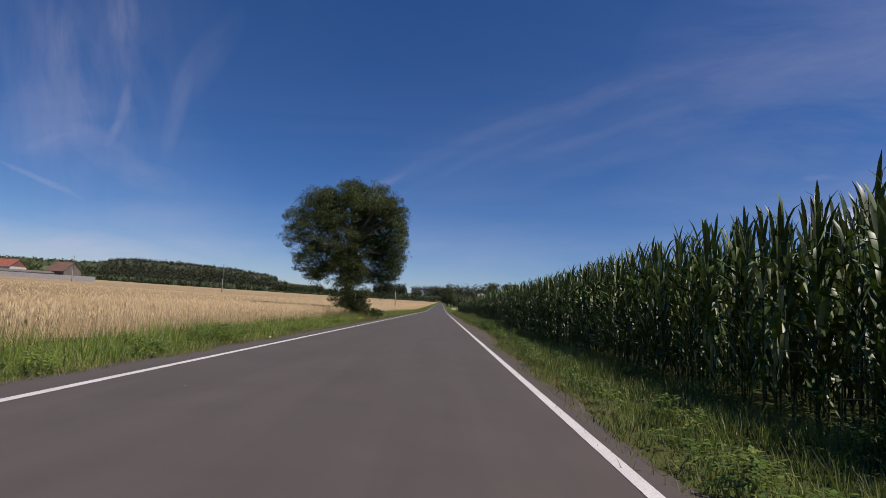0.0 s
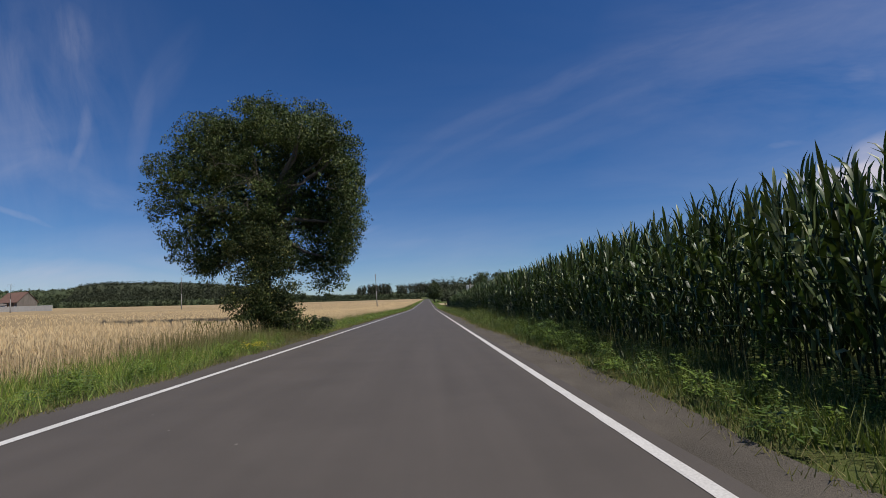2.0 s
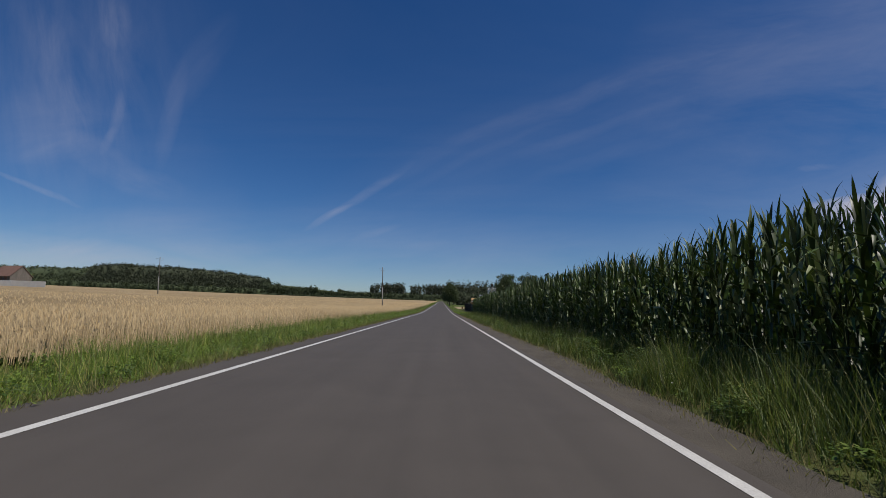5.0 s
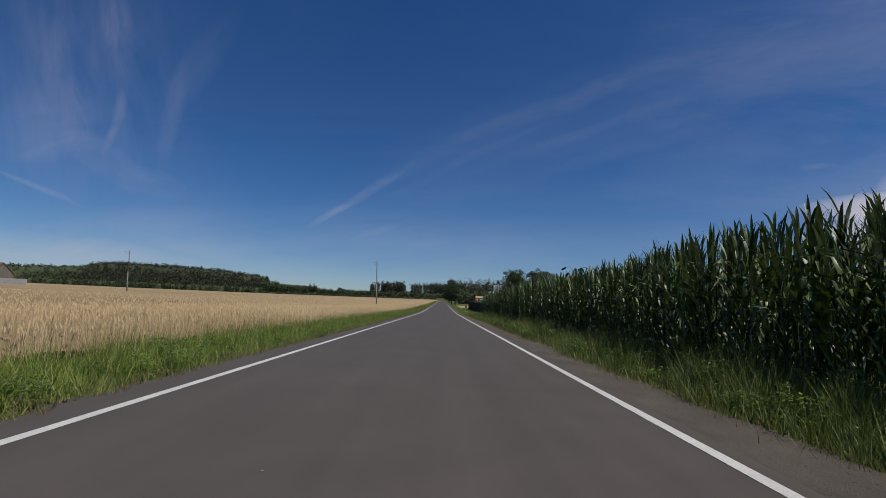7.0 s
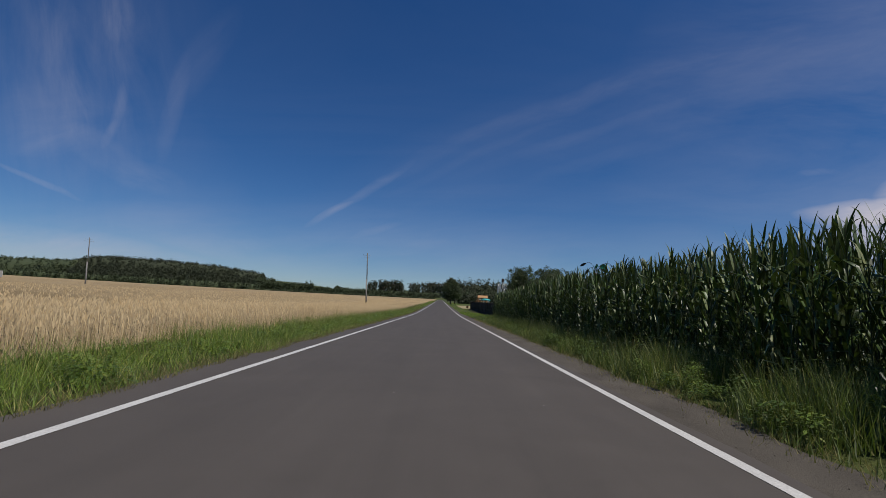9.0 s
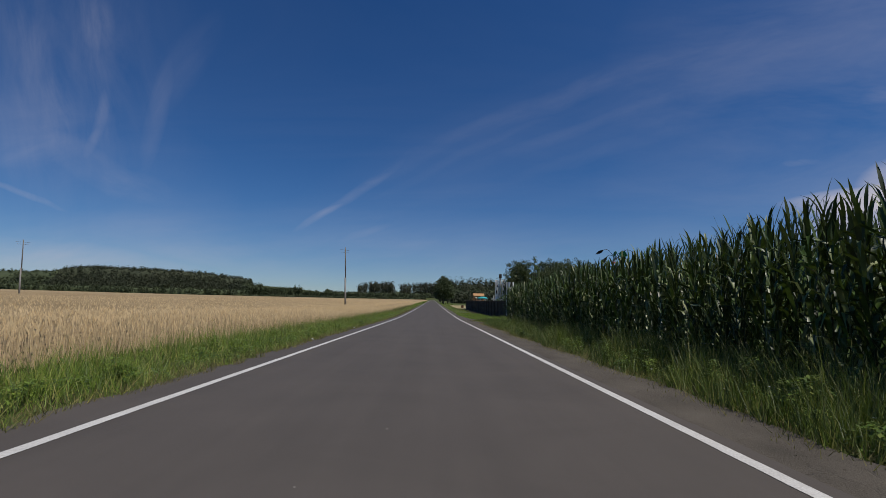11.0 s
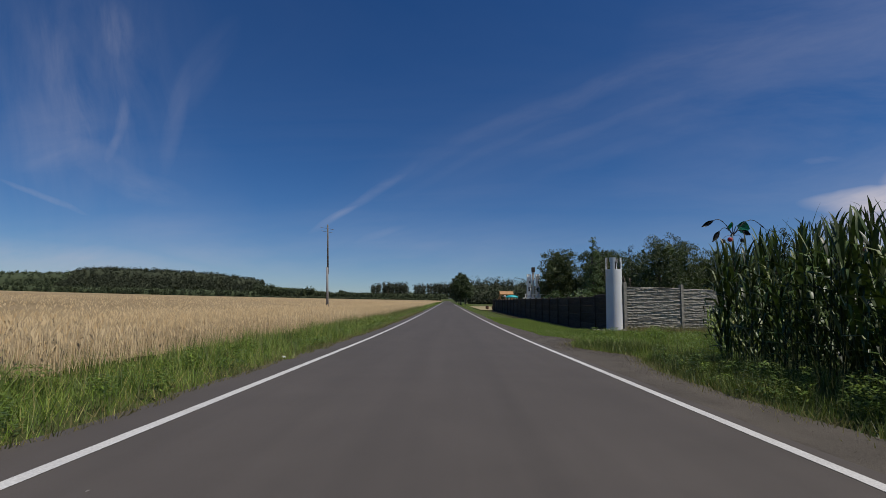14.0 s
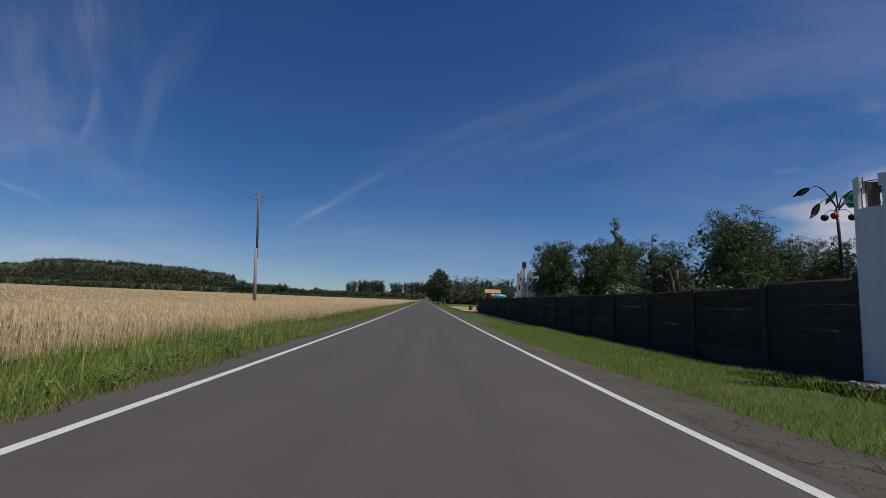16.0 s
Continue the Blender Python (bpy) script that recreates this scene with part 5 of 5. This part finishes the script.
shrub("garden_shrub", land(34.0, 143.0), 2.2, 3.2, 50, LEAF_DARK, 0.12, "dark green shrub behind the fence")
# dead tilted trunk
snag = empty("dead_snag", land(18.4, 157.5), "bare brown gnarled dead stump over the fence", "dead tree")
for dx, top in ((0, (-1.3, 0, 3.7)), (0.4, (0.5, 0, 4.1)), (0.7, (1.5, 0, 2.5)), (0.2, (-0.5, 0, 4.2))):
    part("branch", tube(bmesh.new(), [(dx, 0, -0.1), (dx + top[0] * 0.1, 0.1, top[2] * 0.4), (dx * 0.4 + top[0] * 0.35, 0.05, top[2] * 0.75), (top[0] * 0.7, 0, top[2]), (top[0] * 1.1, 0, top[2] * 0.93)], [0.26, 0.22, 0.17, 0.11, 0.04], 8), BARK, snag, smooth=True)

roof_house("garden_house", land(31.5, 139.5), 12, 9, 6, 4.0, 5.2, PLANK, RED_TILE, "low garden house with a red tiled roof", "house")

# play things by the towers
swing = empty("play_frame", land(12.1, 209.0, -0.55), "orange wooden play frame with a sloping roof", "play frame")
part("roof", box(box(bmesh.new(), 0, -0.55, 3.75, 2.8, 1.25, 0.10, 0.02, pose(0, 0, 0, 32, 0, 0)), 0, 0.55, 3.75, 2.8, 1.25, 0.10, 0.02, pose(0, 0, 0, -32, 0, 0)), ORANGE_WOOD, swing)
for x in (-1.2, 1.2):
    for y in (-0.8, 0.8):
        part("leg", box(bmesh.new(), x, y, 1.75, 0.16, 0.16, 3.5, 0.02), ORANGE_WOOD, swing)
part("ladder", box(bmesh.new(), -1.9, 0, 2.2, 0.12, 0.8, 3.0, 0.02, pose(0, 0, 0, 0, 35, 0)), ORANGE_WOOD, swing)
part("floor_deck", box(bmesh.new(), 0, 0, 2.4, 2.4, 1.7, 0.12, 0.02), ORANGE_WOOD, swing)
canopy = empty("turquoise_canopy", land(12.6, 204.0, 0.15), "turquoise domed canopy behind the fence", "canopy")
part("dome", lathe(bmesh.new(), [(1.25, 2.1), (1.17, 2.3), (0.9, 2.46), (0.5, 2.57), (0.06, 2.6)], 20), TEAL, canopy, smooth=True)
for a in range(6):
    part("leg", tube(bmesh.new(), [(1.1 * math.cos(a * 1.047), 1.1 * math.sin(a * 1.047), -0.3), (1.1 * math.cos(a * 1.047), 1.1 * math.sin(a * 1.047), 2.2)], [0.05, 0.05], 6), WHITE, canopy)
for x, y, s in ((8.3, 196.0, 0.62), (9.3, 197.5, 0.7), (7.4, 199.0, 0.55)):
    b = empty("wooden_barrel", land(x, y), "brown wooden barrel planter on the verge", "barrel", "barrels beyond the fence")
    part("staves", lathe(bmesh.new(), [(0.42 * s, -0.05), (0.55 * s, 0.5 * s), (0.55 * s, 0.8 * s), (0.44 * s, 1.25 * s), (0.36 * s, 1.25 * s)], 16), BROWN_WOOD, b, smooth=True)
    for z in (0.3, 1.0):
        part("hoop", lathe(bmesh.new(), [(0.53 * s, z * s), (0.555 * s, z * s + 0.01), (0.555 * s, z * s + 0.07), (0.53 * s, z * s + 0.08)], 16), BLACK, b)
post = empty("wooden_post", land(10.2, 195.0), "dark carved wooden post with a pale cap", "post")
part("shaft", tube(bmesh.new(), [(0, 0, -0.2), (0.03, 0, 1.2), (0, 0, 2.3)], [0.22, 0.2, 0.18], 8), BROWN_WOOD, post)
part("cap", lathe(bmesh.new(), [(0.24, 2.3), (0.26, 2.45), (0.1, 2.6)], 10), CONCRETE_WALL, post)

# ---- avenue trees and woods far ahead ----
for x, y, r, tall in ((4.5, 271, 4.2, 10.6), (6.5, 286, 3.2, 8.5), (5.5, 340, 3.5, 9), (5.2, 390, 3.6, 9), (5.4, 450, 3.6, 9)):
    tree("avenue_tree", land(x, y), [(0, 0, tall * 0.62, r * 0.85, r * 0.85, tall * 0.3), (r * 0.3, 0, tall * 0.45, r * 0.75, r * 0.75, tall * 0.25), (-r * 0.3, 0.2, tall * 0.42, r * 0.7, r * 0.7, tall * 0.25), (0, 0, tall * 0.85, r * 0.45, r * 0.45, tall * 0.15)],
         420 if tall > 10 else 170, 40, 0.24, LEAF_DARK, 0.2, "leafy green tree beside the far road", group="trees along the far road", clump_r=0.7, limbs=4, heart=320)


def wood(name, path, count, tall, spread, mats, label, trunks=True, pine=0.6, leaf=0.72, closed=0.70):
    """A belt of trees far off: each a bare or leafy stem with a ragged crown of leaf clumps."""
    P = np.array(path, float)
    seg = np.linalg.norm(np.diff(P, axis=0), axis=1)
    cum = np.concatenate([[0], np.cumsum(seg)]) / seg.sum()
    u = rng.uniform(0, 1, count)
    x, y = np.interp(u, cum, P[:, 0]), np.interp(u, cum, P[:, 1])
    depth = rng.uniform(0, 1, count)
    y, x = y + depth * spread, x + depth * spread * 0.3 * np.clip(x / 200, -1, 1)
    count_h = np.interp(u, cum, np.array(tall))
    h = count_h * rng.uniform(0.80, 1.08, count)
    z = ground_z(x, y)
    is_pine = rng.uniform(0, 1, count) < pine
    clumps = 9
    cx = np.repeat(x, clumps) + rng.normal(0, 2.5, count * clumps)
    cy = np.repeat(y, clumps) + rng.normal(0, 2.5, count * clumps)
    q = rng.uniform(0, 1, count * clumps)
    low = np.where(np.repeat(is_pine, clumps), 0.42, 0.10)
    cz = np.repeat(z, clumps) + np.repeat(h, clumps) * (low + (0.94 - low) * q)
    taper = 1.2 - 0.85 * q
    cx, cy = np.repeat(x, clumps) + (cx - np.repeat(x, clumps)) * taper, np.repeat(y, clumps) + (cy - np.repeat(y, clumps)) * taper
    v, f = leaf_cloud(np.stack([cx, cy, cz], -1), rng.uniform(1.2, 2.2, count * clumps), 14, leaf * 0.78, flat=0.7)
    f = f[:, :3]
    sets = [(v, f, 0)]
    fill = 24
    fx, fy = np.repeat(x, fill) + rng.normal(0, 1.3, count * fill), np.repeat(y, fill) + rng.normal(0, 1.3, count * fill)
    fz = np.repeat(z, fill) + np.repeat(h, fill) * rng.uniform(0.05, 0.78, count * fill) * np.where(np.repeat(is_pine, fill), 1.05, 1)
    v, f = leaf_cloud(np.stack([fx, fy, fz], -1), np.full(count * fill, 0.9), 1, leaf * 2.0)
    sets.append((v, np.concatenate([f[:, [0, 1, 2]], f[:, [0, 2, 3]]]), 0))
    if trunks:
        tv = [(0.17, 0, 0), (-0.09, 0.15, 0), (-0.09, -0.15, 0), (0.1, 0, 1), (-0.05, 0.09, 1), (-0.05, -0.09, 1)]
        v, f = scatter(tv, [(0, 1, 4, 3), (1, 2, 5, 4), (2, 0, 3, 5)], np.stack([x, y, z - 0.3], -1), rng.uniform(0, 6, count), 1.6, h * 0.9, 0.02)
        sets.append((v, np.concatenate([f[:, [0, 1, 2]], f[:, [0, 2, 3]]]), 1))
    if closed:
        # the shut canopy behind the outer leaves
        m = max(8, int(seg.sum() / 4))
        w = np.linspace(0, 1, m)
        ax, ay, ah = np.interp(w, cum, P[:, 0]), np.interp(w, cum, P[:, 1]), np.interp(w, cum, np.array(tall))
        rows = []
        for back, high in ((0.46, -0.05), (0.50, closed * 0.75), (0.60, closed), (0.90, closed)):
            bump = 1 + 0.10 * rng.normal(0, 1, m) if high > 0 else np.ones(m)
            x1, y1 = ax + back * spread * 0.3 * np.clip(ax / 200, -1, 1), ay + back * spread + rng.normal(0, 1.0, m)
            rows.append(np.stack([x1, y1, ground_z(x1, y1) + ah * high * bump], -1))
        i = (np.arange(3)[:, None] * m + np.arange(m - 1)[None]).ravel()
        sets.append((np.concatenate(rows), np.concatenate([np.stack([i, i + 1, i + m + 1], -1), np.stack([i, i + m + 1, i + m], -1)]), 0))
    v, f, s = join(sets)
    tagged(new(name, np_mesh(name, v, [f], [mats, PINE_BARK], s)), label, "wood", kind="stuff")


wood("far_wood", [(-1150, 900), (-900, 920), (-660, 930)], 620, [17, 17, 15], 110, FAR_LEAF, "mixed wood on the far western rise", trunks=False, pine=0.2, leaf=1.0)
wood("far_wood", [(-655, 930), (-630, 930), (-535, 930), (-440, 935), (-345, 940), (-316, 945)], 1200, [19, 20, 20, 20, 20, 19], 115, PINE, "dark pine wood on the hill beyond the wheat field", pine=0.35, trunks=False, leaf=0.95)
wood("far_hedge", [(-900, 885), (-640, 888), (-440, 890), (-300, 892)], 420, [10, 12, 13, 12], 45, FAR_LEAF, "leafy trees along the foot of the wooded hill", trunks=False, pine=0.0, leaf=0.95)
wood("far_wood", [(-322, 930), (-275, 940), (-240, 945)], 230, [25, 18, 18], 40, FAR_LEAF, "low leafy wood thinning out beyond the wheat field", pine=0.2, trunks=False, leaf=0.9)
wood("far_wood", [(-240, 952), (-225, 952)], 16, [22, 21], 8, FAR_LEAF, "round-crowned trees standing apart at the field's end", pine=0.0, trunks=False, leaf=0.9)
wood("far_wood", [(-228, 955), (-180, 965), (-130, 975)], 190, [15, 12, 10], 20, FAR_LEAF, "low trees at the end of the wheat field", pine=0.0, trunks=False, leaf=0.9)
wood("distant_wood", [(-300, 1500), (-60, 1500)], 150, [20, 22], 50, FAR_LEAF, "distant hazy line of trees", trunks=False, pine=0.2, leaf=1.1)
wood("far_hedge", [(-300, 880), (-150, 884), (-12, 884)], 130, [4, 4.5, 4.5], 8, FAR_LEAF, "low hedge at the far end of the field", trunks=False, pine=0.0)
wood("far_wood", [(-137, 1015), (-120, 1015), (-72, 1020)], 105, [25, 30, 30], 34, PINE, "tall thin pines with light between their trunks", pine=1.0, closed=0.0, leaf=0.9)
wood("far_wood", [(-58, 1015), (-30, 1020), (14, 1020)], 105, [29, 30, 33], 34, PINE, "tall thin pines with light between their trunks", pine=1.0, closed=0.0, leaf=0.9)
wood("far_hedge", [(-137, 1000), (0, 1004)], 90, [9, 10], 12, FAR_LEAF, "leafy scrub before the tall pines", trunks=False, pine=0.0)
wood("far_wood", [(8, 640), (90, 640), (200, 630), (420, 600)], 820, [27, 28.5, 31, 32], 50, PINE, "dark pine wood beyond the garden", pine=0.4, trunks=False, closed=0.66)
wood("far_hedge", [(9, 318), (34, 312)], 60, [6, 7.5], 10, PINE, "dark bushes beside the far road", trunks=False, pine=0.0, leaf=0.34)
wood("far_hedge", [(-352, 358), (-312, 362), (-276, 372)], 55, [15.5, 15.5, 12], 14, LEAF_PALE, "round bright green trees behind the farm", pine=0.0)
wood("far_hedge", [(12, 420), (60, 410), (140, 400)], 110, [10, 12, 13], 25, FAR_LEAF, "leafy trees beside the far road", pine=0.0)
wood("far_wood", [(60, 330), (120, 300), (190, 250), (240, 190)], 200, [18, 20, 22, 22], 40, FAR_LEAF, "tall leafy trees behind the garden", pine=0.3)

# a few bits of white litter on the verge, and pale spots trodden into the road
for x, y in ((-3.35, 116.2), (-3.3, 97.2), (-3.3, 105.4), (-3.25, 13.5)):
    bm = bmesh.new()
    box(bm, 0, 0, 0.02, 0.07, 0.05, 0.035, 0.012, pose(0, 0, 0, 12, 8, rng.uniform(0, 90)))
    o = part("paper_scrap", bm, PETAL)
    o.location = land(x, y)
    tagged(o, "crumpled white scrap of paper on the road's edge", "litter", "litter on the verge")
sv, sf = [], []
for i in range(90):
    x, y = rng.uniform(-2.4, 2.4), rng.uniform(2, 125)
    r, k = rng.uniform(0.006, 0.016), 7
    at = len(sv)
    sv += [(x + r * math.cos(6.283 * j / k) * rng.uniform(0.6, 1.3), y + 1.5 * r * math.sin(6.283 * j / k) * rng.uniform(0.6, 1.3), 0.003) for j in range(k)]
    sf.append(tuple(range(at, at + k)))
SPOT = material("pale_spot", [(0.17, 0.15, 0.13), (0.24, 0.22, 0.20)], 6.0, 0.9)
tagged(new("road_spots", np_mesh("road_spots", sv, [np.array(sf)], [SPOT])), "small pale worn spots on the asphalt", "road spot", kind="stuff")

# loose grit where the road's edge has broken up
N = 6500
y = np.where(rng.uniform(0, 1, N) < 0.75, rng.normal(120.5, 3.2, N), rng.uniform(24, 140, N))
x = right_edge(y) - np.abs(rng.normal(0, 0.45, N))
keep = x > 2.80
q = on_land(x[keep], y[keep], -0.012)
v, f = scatter([(0.9, 0, 0), (0.1, 0.8, 0), (-0.9, 0.2, 0), (-0.2, -0.8, 0), (0.4, -0.3, 0.7), (-0.3, 0.3, 0.6)],
               [(0, 1, 5, 4), (1, 2, 5, 5), (2, 3, 4, 5), (3, 0, 4, 4)], q, rng.uniform(0, 6, len(q)), rng.uniform(0.004, 0.014, len(q)), rng.uniform(0.006, 0.016, len(q)))
f = np.concatenate([f.reshape(-1, 4, 4)[:, [0, 2]].reshape(-1, 4)])
tagged(new("road_grit", np_mesh("road_grit", v, [f], [SHOULDER])), "loose pale grit along the broken road edge", "gravel", kind="stuff")
